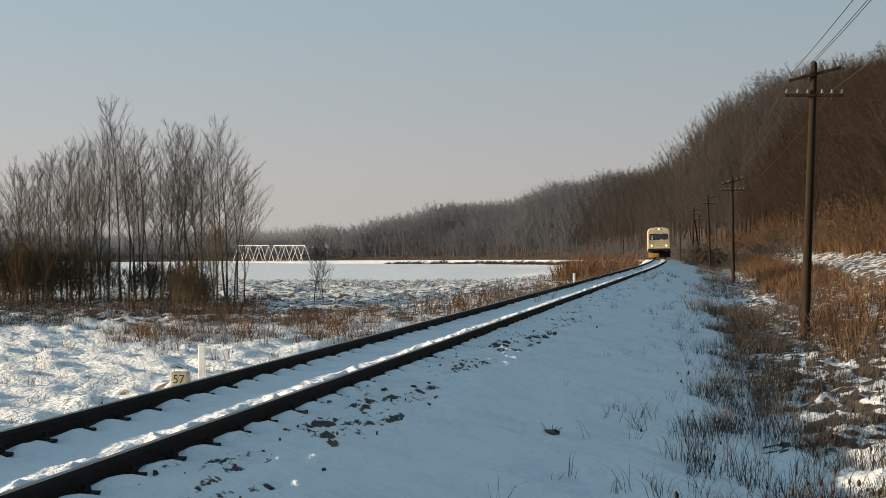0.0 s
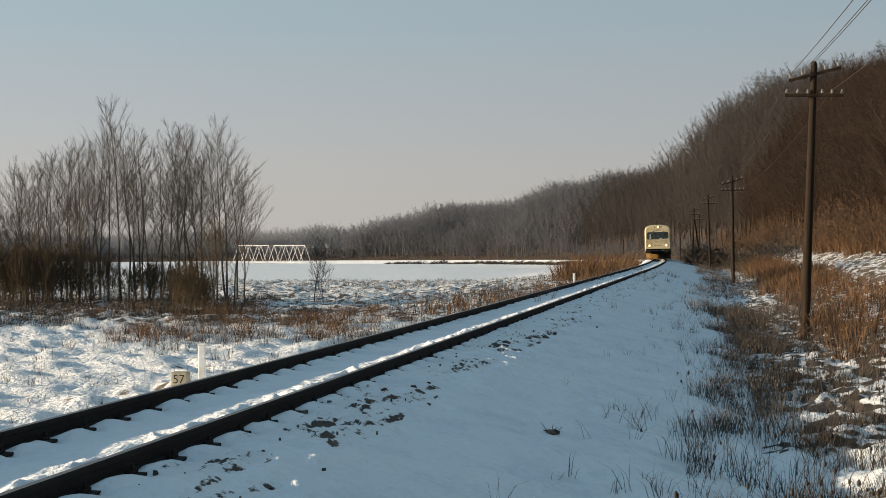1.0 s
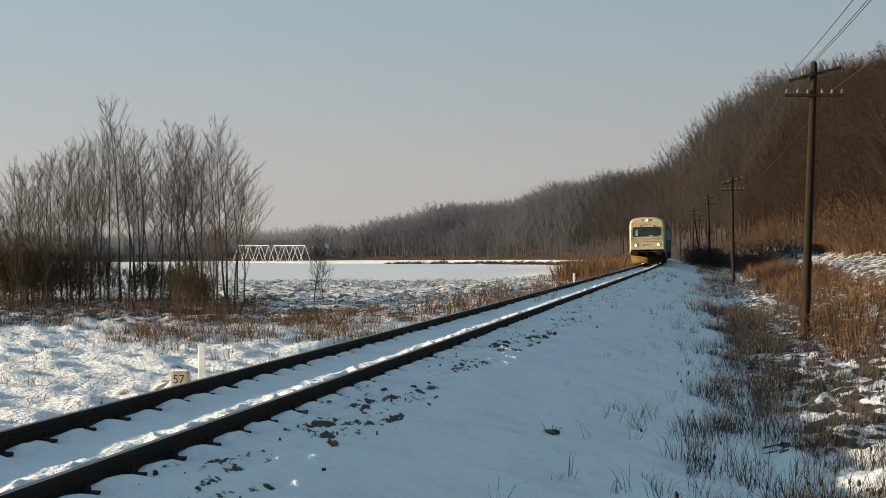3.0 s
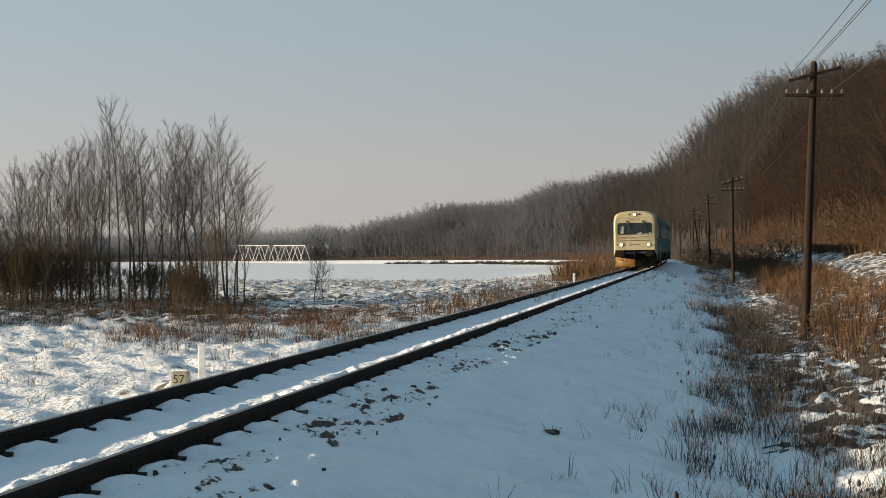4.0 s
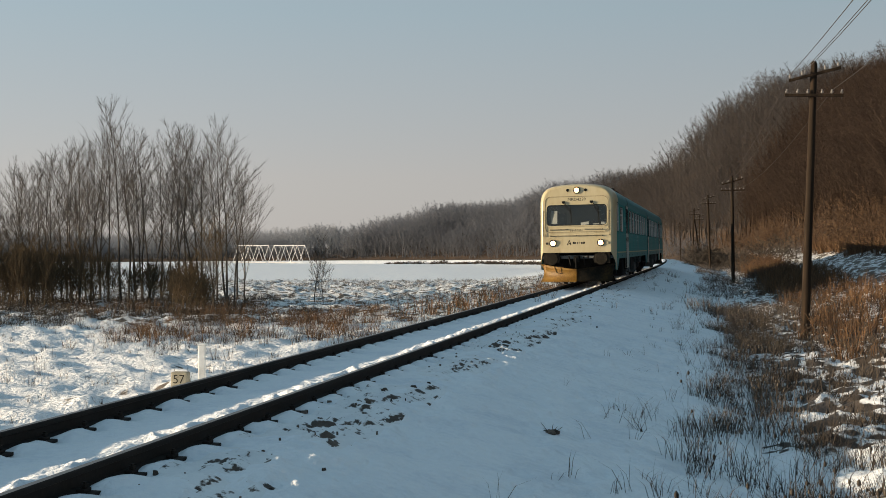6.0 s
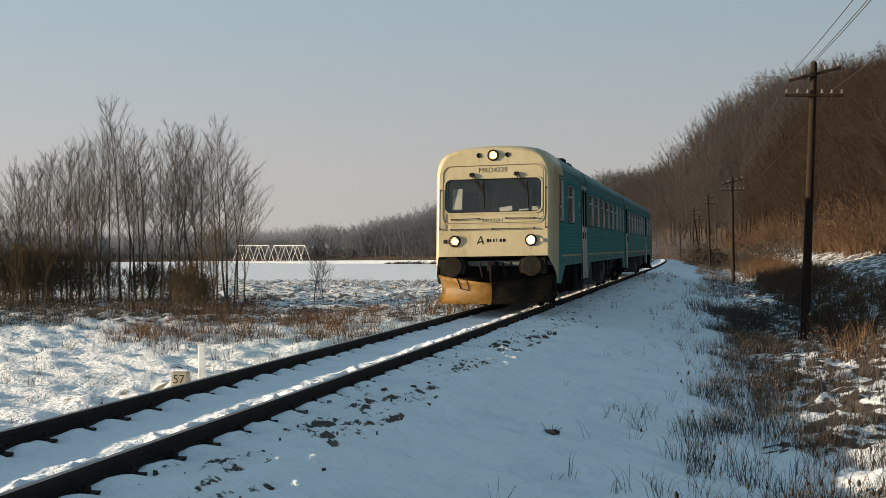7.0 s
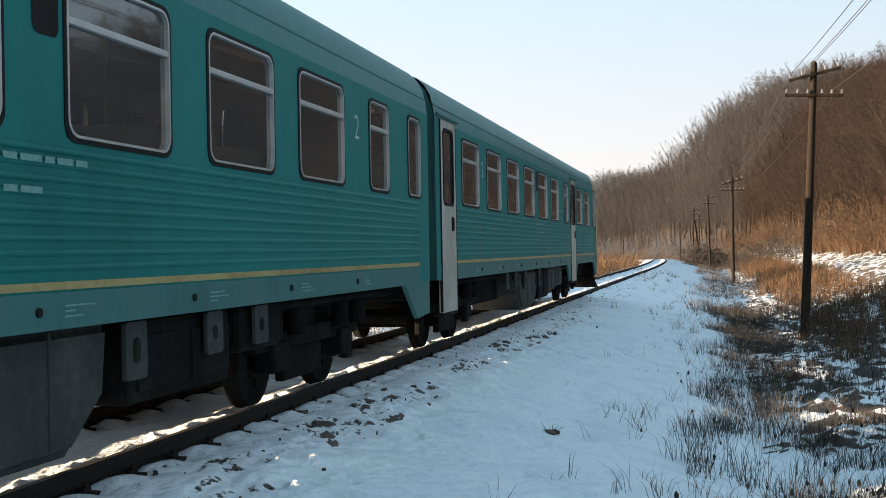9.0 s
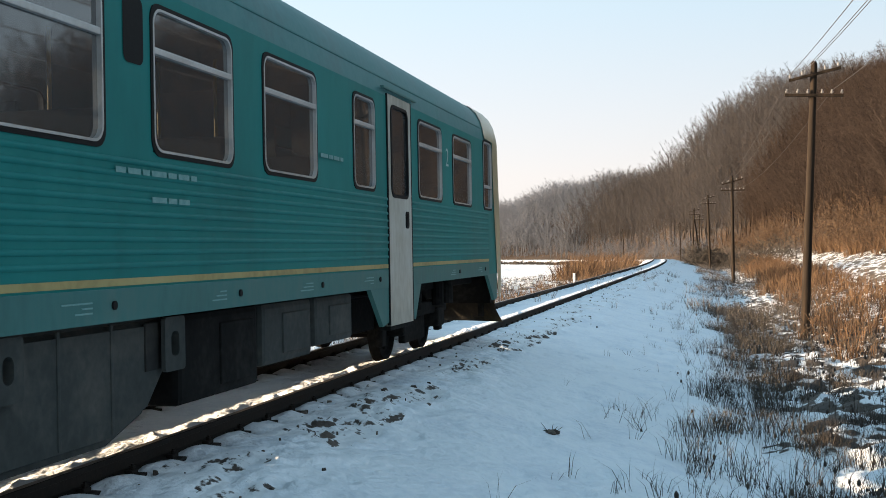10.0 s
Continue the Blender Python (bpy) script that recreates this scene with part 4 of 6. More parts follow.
SCREEN_GLASS = clear_glass("windscreen_glass", (0.5, 0.54, 0.52), 0.02, 0.05, (0.24, 0.26, 0.23), 1.7)
LAMP_GLOW = glow("headlamp_glow", (1.0, 0.78, 0.5), 9.0)
CAB_GREY = material("cab_lining", [(0.05, 0.055, 0.053), (0.08, 0.085, 0.08)], 0.8, 0.7)
REFLECTOR = material("lamp_reflector", [(0.42, 0.29, 0.16), (0.62, 0.47, 0.3)], 0.03, 0.14, metal=1.0)
LAMP_WARM = glow("top_lamp_glow", (1.0, 0.76, 0.45), 7.0)

CAR_LENGTH = 22.15
HALF = [(1.42, 1.0), (1.42, 2.55), (1.415, 3.05), (1.385, 3.31), (1.31, 3.51), (1.19, 3.64), (1.0, 3.735), (0.7, 3.805), (0.35, 3.845), (0.0, 3.86)]


def rounded(y0, y1, z0, z1, r, n=5):
    """A rectangle with round corners, as (y, z) points."""
    out = []
    for cy, cz, a0 in ((y1 - r, z1 - r, 0), (y0 + r, z1 - r, 90), (y0 + r, z0 + r, 180), (y1 - r, z0 + r, 270)):
        for k in range(n + 1):
            a = radians(a0 + 90 * k / n)
            out.append((cy + r * math.cos(a), cz + r * math.sin(a)))
    return out


def ring(bm, outer, inner, place, depth, slot=0):
    """A frame between two outlines of as many points; place(a, b, out) sets a point out metres proud of the wall."""
    n = len(outer)
    loops = [[bm.verts.new(place(*p, o)) for p in pts] for pts, o in ((outer, 0), (outer, depth), (inner, depth), (inner, -0.05))]
    for a, b in zip(loops, loops[1:]):
        for k in range(n):
            bm.faces.new((a[k], a[(k + 1) % n], b[(k + 1) % n], b[k])).material_index = slot
    return bm


def sheet(bm, pts, place, out, slot=0):
    f = bm.faces.new([bm.verts.new(place(*p, out)) for p in pts])
    f.normal_update()
    if f.normal.dot(place(*pts[0], 1.0) - place(*pts[0], 0.0)) < 0:
        f.normal_flip()
    f.material_index = slot
    return bm


def lettering(name, text, size, mat, parent, m, label=""):
    """A line of letters, laid 3 mm proud of what it is painted on."""
    cu = bpy.data.curves.new(name, "FONT")
    cu.body, cu.size, cu.extrude, cu.align_x, cu.align_y = text, size, 0.0005, "CENTER", "CENTER"
    cu.offset = -0.008 * size
    tmp = new(name, cu)
    me = bpy.data.meshes.new_from_object(tmp.evaluated_get(bpy.context.evaluated_depsgraph_get()))
    bpy.data.objects.remove(tmp)
    me.materials.clear()
    me.materials.append(mat)
    ob = new(name, me)
    ob.parent = parent
    ob.matrix_local = m
    if label:
        tagged(ob, label)
    return ob


def side_window(body, side, y0, y1, z0, z1, bar, shared):
    """A framed window in the wall: gasket, alloy frame, crossbar and panes."""
    def place(a, b, o):
        return Vector((side * (1.42 + o), a, b))
    bm = bmesh.new()
    ring(bm, rounded(y0 - 0.03, y1 + 0.03, z0 - 0.03, z1 + 0.03, 0.112), rounded(y0, y1, z0, z1, 0.11), place, 0.008)
    gasket = part("window", bm, BLACK, body)
    bm = bmesh.new()
    ring(bm, rounded(y0, y1, z0, z1, 0.11), rounded(y0 + 0.017, y1 - 0.017, z0 + 0.017, z1 - 0.017, 0.095), place, 0.012)
    part("window_frame", bm, ALLOY, gasket)
    if bar:
        zb = z0 + (z1 - z0) * bar
        bm = bmesh.new()
        lo, hi = place(y0 + 0.02, zb - 0.022, -0.03), place(y1 - 0.02, zb + 0.022, 0.012)
        box(bm, [min(p, q) for p, q in zip(lo, hi)], [max(p, q) for p, q in zip(lo, hi)], 0.006)
        part("crossbar", bm, ALLOY, gasket)
    bm = bmesh.new()
    sheet(bm, rounded(y0 + 0.01, y1 - 0.01, z0 + 0.01, z1 - 0.01, 0.1), place, -0.02)
    part("pane", bm, GLASS, gasket)


def side_door(body, side, y0, y1, z0, z1, name="door"):
    """One door leaf with its own window, handle and edges."""
    def place(a, b, o):
        return Vector((side * (1.42 + o), a, b))
    win = rounded(y0 + 0.16, y1 - 0.12, 2.02, 3.05, 0.1)
    bm = bmesh.new()
    outer = [(y0, z0), (y1, z0), (y1, z1), (y0, z1)]
    ov = [bm.verts.new(place(a, b, 0.012)) for a, b in outer]
    iv = [bm.verts.new(place(a, b, 0.012)) for a, b in win]
    edges = [bm.edges.new((l[k], l[(k + 1) % len(l)])) for l in (ov, iv) for k in range(len(l))]
    bmesh.ops.triangle_fill(bm, use_beauty=True, edges=edges)
    back = [bm.verts.new(place(a, b, -0.04)) for a, b in outer]
    for k in range(4):
        bm.faces.new((ov[k], ov[(k + 1) % 4], back[(k + 1) % 4], back[k]))
    leaf = part(name, bm, DOOR_PAINT, body, "off-white door leaf, grimy at the foot")
    bm = bmesh.new()
    ring(bm, rounded(y0 + 0.145, y1 - 0.105, 2.005, 3.065, 0.11), rounded(y0 + 0.18, y1 - 0.14, 2.04, 3.03, 0.085), place, 0.024)
    part("gasket", bm, BLACK, leaf)
    bm = bmesh.new()
    sheet(bm, win, place, 0.0)
    part("pane", bm, GLASS, leaf)
    bm = bmesh.new()
    ring(bm, rounded(y0 + 0.17, y0 + 0.29, 1.66, 1.86, 0.04, 3), rounded(y0 + 0.19, y0 + 0.27, 1.68, 1.84, 0.03, 3), place, 0.028)
    lo, hi = place(y0 + 0.215, 1.68, 0.012), place(y0 + 0.245, 1.84, 0.03)
    box(bm, [min(p, q) for p, q in zip(lo, hi)], [max(p, q) for p, q in zip(lo, hi)], 0.004)
    part("handle", bm, BLACK, leaf)


def wall_panel(bm, side, ys, zs, holes):
    """The side sheet, cut open where the holes are."""
    grid = [[bm.verts.new((side * 1.42, y, z)) for z in zs] for y in ys]
    for i in range(len(ys) - 1):
        for j in range(len(zs) - 1):
            cy, cz = (ys[i] + ys[i + 1]) / 2, (zs[j] + zs[j + 1]) / 2
            if not any(a < cy < b and c < cz < d for a, b, c, d in holes):
                bm.faces.new((grid[i][j], grid[i + 1][j], grid[i + 1][j + 1], grid[i][j + 1]))


def build_car(name, spec, label):
    car = thing(name, Matrix.Identity(4), label, "railcar", "cars of the railcar set")
    windows, doors, slot_y, letters = spec["windows"], spec["doors"], spec["slot"], spec["letters"]
    y_cap = 0.66
    # walls with their openings
    holes = [(a, b, 2.06, 3.02 if k != "cab" else 3.14) for a, b, k in windows] + [(a, b, 0.9, 3.18) for a, b, _ in doors]
    ys = sorted({y_cap, CAR_LENGTH} | {v for h in holes for v in h[:2]})
    zs = [1.0, 1.25, 2.06, 3.02, 3.05]
    bm = bmesh.new()
    for side in (-1, 1):
        wall_panel(bm, side, ys, [1.0, 1.25, 2.06, 3.02], [h for h in holes])
        upper = sorted({y_cap, CAR_LENGTH} | {v for h in holes for v in h[:2] if h[3] > 3.1})
        wall_panel(bm, side, upper, [3.02, 3.14], [h for h in holes])
    body = part("body", bm, TEAL, car, "teal painted steel side walls, lightly weathered")
    # roof
    bm = bmesh.new()
    top = [(1.42, 3.14), (1.40, 3.31), (1.365, 3.45), (1.30, 3.575), (1.19, 3.685), (1.0, 3.765), (0.7, 3.82), (0.35, 3.85), (0.0, 3.86)]
    sec = top + [(-x, z) for x, z in top[-2::-1]]
    rows = [[bm.verts.new((x, y, z)) for x, z in sec] for y in np.linspace(y_cap, CAR_LENGTH, 24)]
    for a, b in zip(rows, rows[1:]):
        for k in range(len(sec) - 1):
            bm.faces.new((a[k], a[k + 1], b[k + 1], b[k]))
    part("roof", bm, TEAL_ROOF, car, "dull teal roof streaked with grime", smooth=True)
    for side in (-1, 1):
        bm = bmesh.new()
        lo, hi = (side * 1.385, y_cap, 3.325), (side * 1.372 + side * 0.03, CAR_LENGTH, 3.345)
        box(bm, (min(lo[0], hi[0]), lo[1], lo[2]), (max(lo[0], hi[0]), hi[1], hi[2]), 0.004)
        part("gutter", bm, TEAL_ROOF, car)
    # inner end wall and floor
    bm = bmesh.new()
    pts = [(x, z) for x, z in HALF] + [(-x, z) for x, z in HALF[-2::-1]]
    f = bm.faces.new([bm.verts.new((x, CAR_LENGTH, z)) for x, z in pts])
    bmesh.ops.solidify(bm, geom=[f], thickness=0.05)
    part("end_wall", bm, TEAL_DIRT, car)
    bm = bmesh.new()
    box(bm, (-1.38, 0.25, 1.02), (1.38, CAR_LENGTH - 0.06, 1.14))
    part("floor", bm, LINING, car)
    bm = bmesh.new()
    box(bm, (-1.25, 1.9, 3.28), (1.25, CAR_LENGTH - 0.1, 3.32))
    part("ceiling_lining", bm, LINING, car)
    for y in (1.75, doors[0][0] - 0.12, doors[0][1] + 0.12 if len(doors) < 2 or doors[1][0] > 12 else doors[1][1] + 0.12):
        bm = bmesh.new()
        box(bm, (-1.36, y, 1.14), (-0.35, y + 0.04, 3.28))
        box(bm, (0.35, y, 1.14), (1.36, y + 0.04, 3.28))
        part("partition", bm, LINING, car)
    # seats, two by two
    bm = bmesh.new()
    box(bm, (-0.5, -0.24, 1.45), (0.5, 0.24, 1.6), 0.05)
    box(bm, (-0.5, 0.16, 1.55), (0.5, 0.32, 2.3), 0.06)
    box(bm, (-0.42, -0.15, 1.14), (-0.34, 0.15, 1.46))
    box(bm, (0.34, -0.15, 1.14), (0.42, 0.15, 1.46))
    me = bpy.data.meshes.new("seat")
    bm.to_mesh(me)
    bm.free()
    me.materials.append(SEAT_CLOTH)
    for a, b, k in windows:
        if k != "wide":
            continue
        for side in (-0.85, 0.85):
            for off, turn in ((0.1, 180), (1.15, 0)):
                st = new("seat", me)
                st.parent = car
                st.matrix_local = pose(side, a + off, 0, 0, 0, turn)
        for side in (-0.3, 0.3):
            bm = bmesh.new()
            tube(bm, (side, a - 0.28, 1.14), (side, a - 0.28, 3.28), 0.018)
            part("handrail", bm, HANDRAIL_YELLOW, car)
    # windows, doors, trims on both sides
    for side in (-1, 1):
        for a, b, k in windows:
            side_window(body, side, a + 0.005, b - 0.005, 2.065, (3.135 if k == "cab" else 3.015), {"plain": 0, "cab": 0.33}.get(k, 0.70), None)
        for a, b, leaves in doors:
            w = (b - a) / leaves
            for n in range(leaves):
                side_door(body, side, a + n * w + 0.012, a + (n + 1) * w - 0.012, 0.55, 3.17)
            bm = bmesh.new()
            box(bm, (min(side * 1.43, side * 1.47), a - 0.15, 3.2), (max(side * 1.43, side * 1.47), b + 0.25, 3.225), 0.004)
            part("drip_rail", bm, TEAL_DIRT, body)
            for n in range(leaves + 1):
                bm = bmesh.new()
                u = a + n * w
                box(bm, (min(side * 1.40, side * 1.436), u - 0.016, 0.56), (max(side * 1.40, side * 1.436), u + 0.016, 3.17), 0.005)
                part("door_seal", bm, BLACK, body)
            bm = bmesh.new()
            box(bm, (min(side * 1.30, side * 1.43), a, 0.5), (max(side * 1.30, side * 1.43), b, 0.55), 0.01)
            part("step", bm, UNDER, body)
        # corrugated lower panels and the stripe, between the doors
        cuts = [1.45] + [v for a, b, _ in sorted(doors) for v in (a - 0.03, b + 0.03)] + [CAR_LENGTH - 0.55]
        for a, b in zip(cuts[::2], cuts[1::2]):
            if b - a < 0.2:
                continue
            for n in range(9):
                z = 1.33 + n * 0.081
                bm = bmesh.new()
                prof = [(0.0, -0.02), (0.012, -0.012), (0.017, 0.0), (0.012, 0.012), (0.0, 0.02)]
                rows = [[bm.verts.new((side * (1.42 + o), y, z + h)) for o, h in prof] for y in (a, b)]
                for k in range(4):
                    bm.faces.new((rows[0][k], rows[0][k + 1], rows[1][k + 1], rows[1][k]))
                part("bead", bm, TEAL, body, smooth=True)
            bm = bmesh.new()
            lo, hi = side * 1.42, side * 1.426
            box(bm, (min(lo, hi), a, 1.205), (max(lo, hi), b, 1.25))
            part("stripe", bm, STRIPE, body, "yellow painted stripe")
        # sill below the stripe
        for a, b in zip(cuts[::2], cuts[1::2]):
            bm = bmesh.new()
            lo, hi = side * 1.405, side * 1.428
            box(bm, (min(lo, hi), a, 0.985), (max(lo, hi), b, 1.19), 0.005)
            part("sill", bm, TEAL_DIRT, body)
            for n in range(int((b - a) / 1.9)):
                y = a + 0.6 + n * 1.9
                bm = bmesh.new()
                lo, hi = side * 1.428, side * 1.432
                for q in range(3):
                    box(bm, (min(lo, hi), y, 1.05 + q * 0.03), (max(lo, hi), y + 0.12 + 0.07 * ((n * 7 + q * 3) % 4), 1.06 + q * 0.03))
                part("marking", bm, LETTER_PALE, body, "small faded pale markings")
                bm = bmesh.new()
                tube(bm, (side * 1.41, y - 0.25, 1.09), (side * 1.44, y - 0.25, 1.09), 0.028, sides=10)
                part("jack_socket", bm, BLACK, body)
        for y, z, w, lines in letters["bars"]:
            for q in range(lines):
                bm = bmesh.new()
                lo, hi = side * 1.438, side * 1.441
                u, n = y + 0.12 * q, 0
                while u < y + w * (1 - 0.4 * q):
                    ln = (0.09, 0.16, 0.12, 0.2)[(n + q) % 4]
                    box(bm, (min(lo, hi), u, z - q * 0.17), (max(lo, hi), u + ln, z + 0.036 - q * 0.17))
                    u, n = u + ln + 0.03, n + 1
                part("marking", bm, LETTER_PALE, body, "line of small pale lettering")
        for y in letters["two"]:
            lettering("class_number", "2", 0.36, LETTER_WHITE, body, Matrix.Translation((side * 1.424, y, 2.66)) @ pose(0, 0, 0, 90, 0, 90 * side), "pale painted figure two")
            if y == 5.2:
                bm = bmesh.new()
                lo, hi = side * 1.421, side * 1.427
                box(bm, (min(lo, hi), y + 0.24, 2.5), (max(lo, hi), y + 0.33, 2.67), 0.002)
                part("notice_plate", bm, ALLOY, body, "small grey notice plate")
        # ventilation slot
        def place(a, b, o, side=side):
            return Vector((side * (1.42 + o), a, b))
        bm = bmesh.new()
        sheet(bm, rounded(slot_y, slot_y + 0.26, 2.60, 3.03, 0.06), place, 0.004)
        part("vent_slot", bm, BLACK, body)
        # end skirts cut on the slant
        for a, b, c in spec["skirts"]:
            bm = bmesh.new()
            for x in (side * 1.42, side * 1.37):
                bm.faces.new([bm.verts.new((x, *p)) for p in ((a, 1.0), (a, 0.6), (b, 0.56), (c, 1.0))])
            bm.verts.ensure_lookup_table()
            for k in range(4):
                bm.faces.new((bm.verts[k], bm.verts[(k + 1) % 4], bm.verts[4 + (k + 1) % 4], bm.verts[4 + k]))
            part("skirt", bm, TEAL_DIRT, body)
    build_cab(car, spec)
    wheels = build_running_gear(car, spec)
    return car, wheels


def build_cab(car, spec):
    """The rounded cream front with its windscreen, lamps, rails, plough and buffers."""
    rows = [(1.0, 1.432, 3.872), (0.55, 1.431, 3.872), (0.3, 1.41, 3.858), (0.16, 1.38, 3.84), (0.07, 1.35, 3.82), (0.02, 1.32, 3.79), (0.0, 1.285, 3.755)]
    top = [(1.42, 0.6), (1.42, 0.8), (1.42, 1.02), (1.42, 1.25), (1.42, 2.0), (1.42, 2.6), (1.42, 3.16), (1.42, 3.175), (1.40, 3.31), (1.365, 3.45), (1.30, 3.575), (1.19, 3.685), (1.0, 3.765), (0.7, 3.82), (0.35, 3.85), (0.0, 3.86)]
    sec = top + [(-x, z) for x, z in top[-2::-1]]
    bm = bmesh.new()
    rings = []
    for y, w, h in rows:
        ringv = []
        for x, z in sec:
            g = 0.95 * max(0.0, (1.25 - z) / 0.65) ** 0.85
            far = float(np.interp(z, [0.6, 1.25, 2.0, 2.35, 3.16, 3.175, 3.9], spec["cream_edge"])) if y > 0.9 else 0.0
            ww = w + (1.431 - w) * min(1.0, 1.6 * g)
            ringv.append(bm.verts.new((x * ww / 1.42, far or y + (0.62 - y) * g, z if z < 1.3 else 1.25 + (z - 1.25) * (h - 1.25) / 2.61)))
        rings.append(ringv)
    for n, (a, b) in enumerate(zip(rings, rings[1:])):
        for k in range(len(sec) - 1):
            bm.faces.new((a[k], b[k], b[k + 1], a[k + 1]))
    loop = rings[-1][3:-3]
    glass = rounded(-1.14, 1.14, 2.275, 3.065, 0.14, 6)
    iv = [bm.verts.new((x, 0.0, z)) for x, z in glass]
    ed = [bm.edges.new((iv[k], iv[(k + 1) % len(iv)])) for k in range(len(iv))]
    for a, b in zip(loop, loop[1:] + loop[:1]):
        ed.append(bm.edges.get((a, b)) or bm.edges.new((a, b)))
    bmesh.ops.triangle_fill(bm, use_beauty=True, edges=ed)
    bmesh.ops.recalc_face_normals(bm, faces=bm.faces)
    front = part("front", bm, CREAM, car, "cream painted cab front with rust runs")
    for f in front.data.polygons:
        f.use_smooth = abs(f.normal.y) < 0.985

    def place(a, b, o):
        return Vector((a, -o, b))
    # pressed windscreen surround
    # thin ring whose dark colour stands for the groove's shade
    bm = bmesh.new()
    ring(bm, rounded(-1.2, 1.2, 2.02, 3.385, 0.2, 6), rounded(-1.185, 1.185, 2.035, 3.37, 0.19, 6), place, 0.012)
    part("surround_seam", bm, CREAM_GROOVE_SHADE, front)
    bm = bmesh.new()
    ring(bm, rounded(-1.225, 1.225, 1.995, 3.41, 0.22, 6), rounded(-1.201, 1.201, 2.019, 3.386, 0.2, 6), place, 0.014)
    part("surround", bm, CREAM, front)
    bm = bmesh.new()
    ring(bm, rounded(-1.175, 1.175, 2.24, 3.1, 0.17, 6), rounded(-1.14, 1.14, 2.275, 3.065, 0.14, 6), place, 0.022)
    frame_ = part("windscreen", bm, CREAM, front)
    bm = bmesh.new()
    ring(bm, rounded(-1.14, 1.14, 2.275, 3.065, 0.14, 6), rounded(-1.126, 1.126, 2.289, 3.051, 0.13, 6), place, 0.016)
    part("gasket", bm, BLACK, frame_)
    bm = bmesh.new()
    sheet(bm, glass, place, -0.012)
    pane = part("pane", bm, SCREEN_GLASS, frame_)
    pane.visible_shadow = False
    # cab inside: desk, seat, papers on the desk
    bm = bmesh.new()
    box(bm, (-1.25, 0.27, 1.9), (1.25, 0.75, 2.25), 0.03)
    part("desk", bm, CAB_GREY, car)
    bm = bmesh.new()
    box(bm, (-1.36, 1.66, 1.14), (1.36, 1.70, 3.4))
    part("cab_wall", bm, CAB_GREY, car)
    bm = bmesh.new()
    box(bm, (-0.95, 1.0, 2.0), (-0.5, 1.12, 2.8), 0.05)
    part("seat", bm, UNDER_GREY, car)
    for x, y, z, w, h, turn in ((0.3, 0.19, 2.345, 0.3, 0.11, 8), (0.72, 0.19, 2.32, 0.22, 0.035, 2), (1.0, 0.19, 2.345, 0.17, 0.1, -3), (-0.86, 0.24, 2.6, 0.23, 0.5, 0)):
        bm = bmesh.new()
        box(bm, (-w / 2, -0.005, -h / 2), (w / 2, 0.005, h / 2))
        pp = part("paper", bm, PAPER, car)
        pp.matrix_local = pose(x, y, z, -12, -turn, 0)
    # wipers
    for x, tip in ((-0.5, (-0.2, 2.42)), (0.56, (0.84, 2.5))):
        bm = bmesh.new()
        box(bm, (x - 0.06, -0.065, 3.12), (x + 0.06, 0.0, 3.21), 0.02)
        tube(bm, (x - 0.02, -0.06, 3.16), (tip[0] - 0.02, -0.05, 2.72), 0.012)
        tube(bm, (x + 0.04, -0.06, 3.16), (tip[0] + 0.02, -0.05, 2.72), 0.012)
        tube(bm, (tip[0] - 0.03, -0.035, 2.98), (tip[0], -0.035, 2.38), 0.014)
        part("wiper", bm, BLACK, front)
    # hand rails
    for a, b, c, d in ((-0.98, 2.12, -0.33, 2.13), (0.32, 2.13, 0.98, 2.12), (-0.98, 1.885, 0.98, 1.885), (-1.25, 1.9, -1.25, 2.82), (1.25, 1.9, 1.25, 2.82)):
        bm = bmesh.new()
        tube(bm, (a, -0.05, b), (c, -0.05, d), 0.010)
        for x, z in ((a, b), (c, d)) + (((0.0, 1.885),) if b == 1.885 else ()):
            tube(bm, (x, 0.03, z), (x, -0.06, z), 0.019)
        part("handrail", bm, UNDER_GREY, front)
    # lamps
    for x, z, r, mat in ((-0.9, 1.61, 0.14, LAMP_GLOW), (0.9, 1.61, 0.14, LAMP_GLOW), (0.0, 3.615, 0.135, LAMP_WARM), (-0.34, 3.62, 0.058, None), (0.34, 3.62, 0.058, None)):
        bm = bmesh.new()
        if mat:
            # a deep round rim that holds a parabolic mirror with a bulb at its focus
            lathe(bm, [(r * 0.98, -0.03), (r, 0.035), (r * 0.93, 0.055), (r * 0.78, 0.055), (r * 0.72, 0.048)], (x, 0.004, z), (0, -1, 0), 24, caps=False)
            lamp = part("headlamp", bm, BLACK, front, smooth=True)
            bm = bmesh.new()
            rim = r * 0.73
            lathe(bm, [(rim * u, 0.004 + 0.044 * u * u) for u in (0.03, 0.15, 0.3, 0.45, 0.6, 0.75, 0.88, 1.0)], (x, 0.004, z), (0, -1, 0), 28, caps=False)
            part("reflector", bm, REFLECTOR, lamp, smooth=True)
            bm = bmesh.new()
            focus = 0.004 + rim * rim / (4 * 0.044)
            lathe(bm, [(0.004, focus - 0.017), (0.013, focus - 0.010), (0.0165, focus), (0.013, focus + 0.010), (0.003, focus + 0.016)], (x, 0.004, z), (0, -1, 0), 14)
            part("bulb", bm, mat, lamp, "lit warm white bulb", smooth=True)
        else:
            lathe(bm, [(r * 0.98, -0.02), (r, 0.010), (r * 0.93, 0.022), (r * 0.76, 0.022), (r * 0.70, 0.008), (r * 0.01, 0.006)], (x, 0.004, z), (0, -1, 0), 24)
            part("marker_lamp", bm, BLACK, front, smooth=True)
    for x, mat in ((-1.13, UNDER_GREY), (1.16, CREAM)):
        bm = bmesh.new()
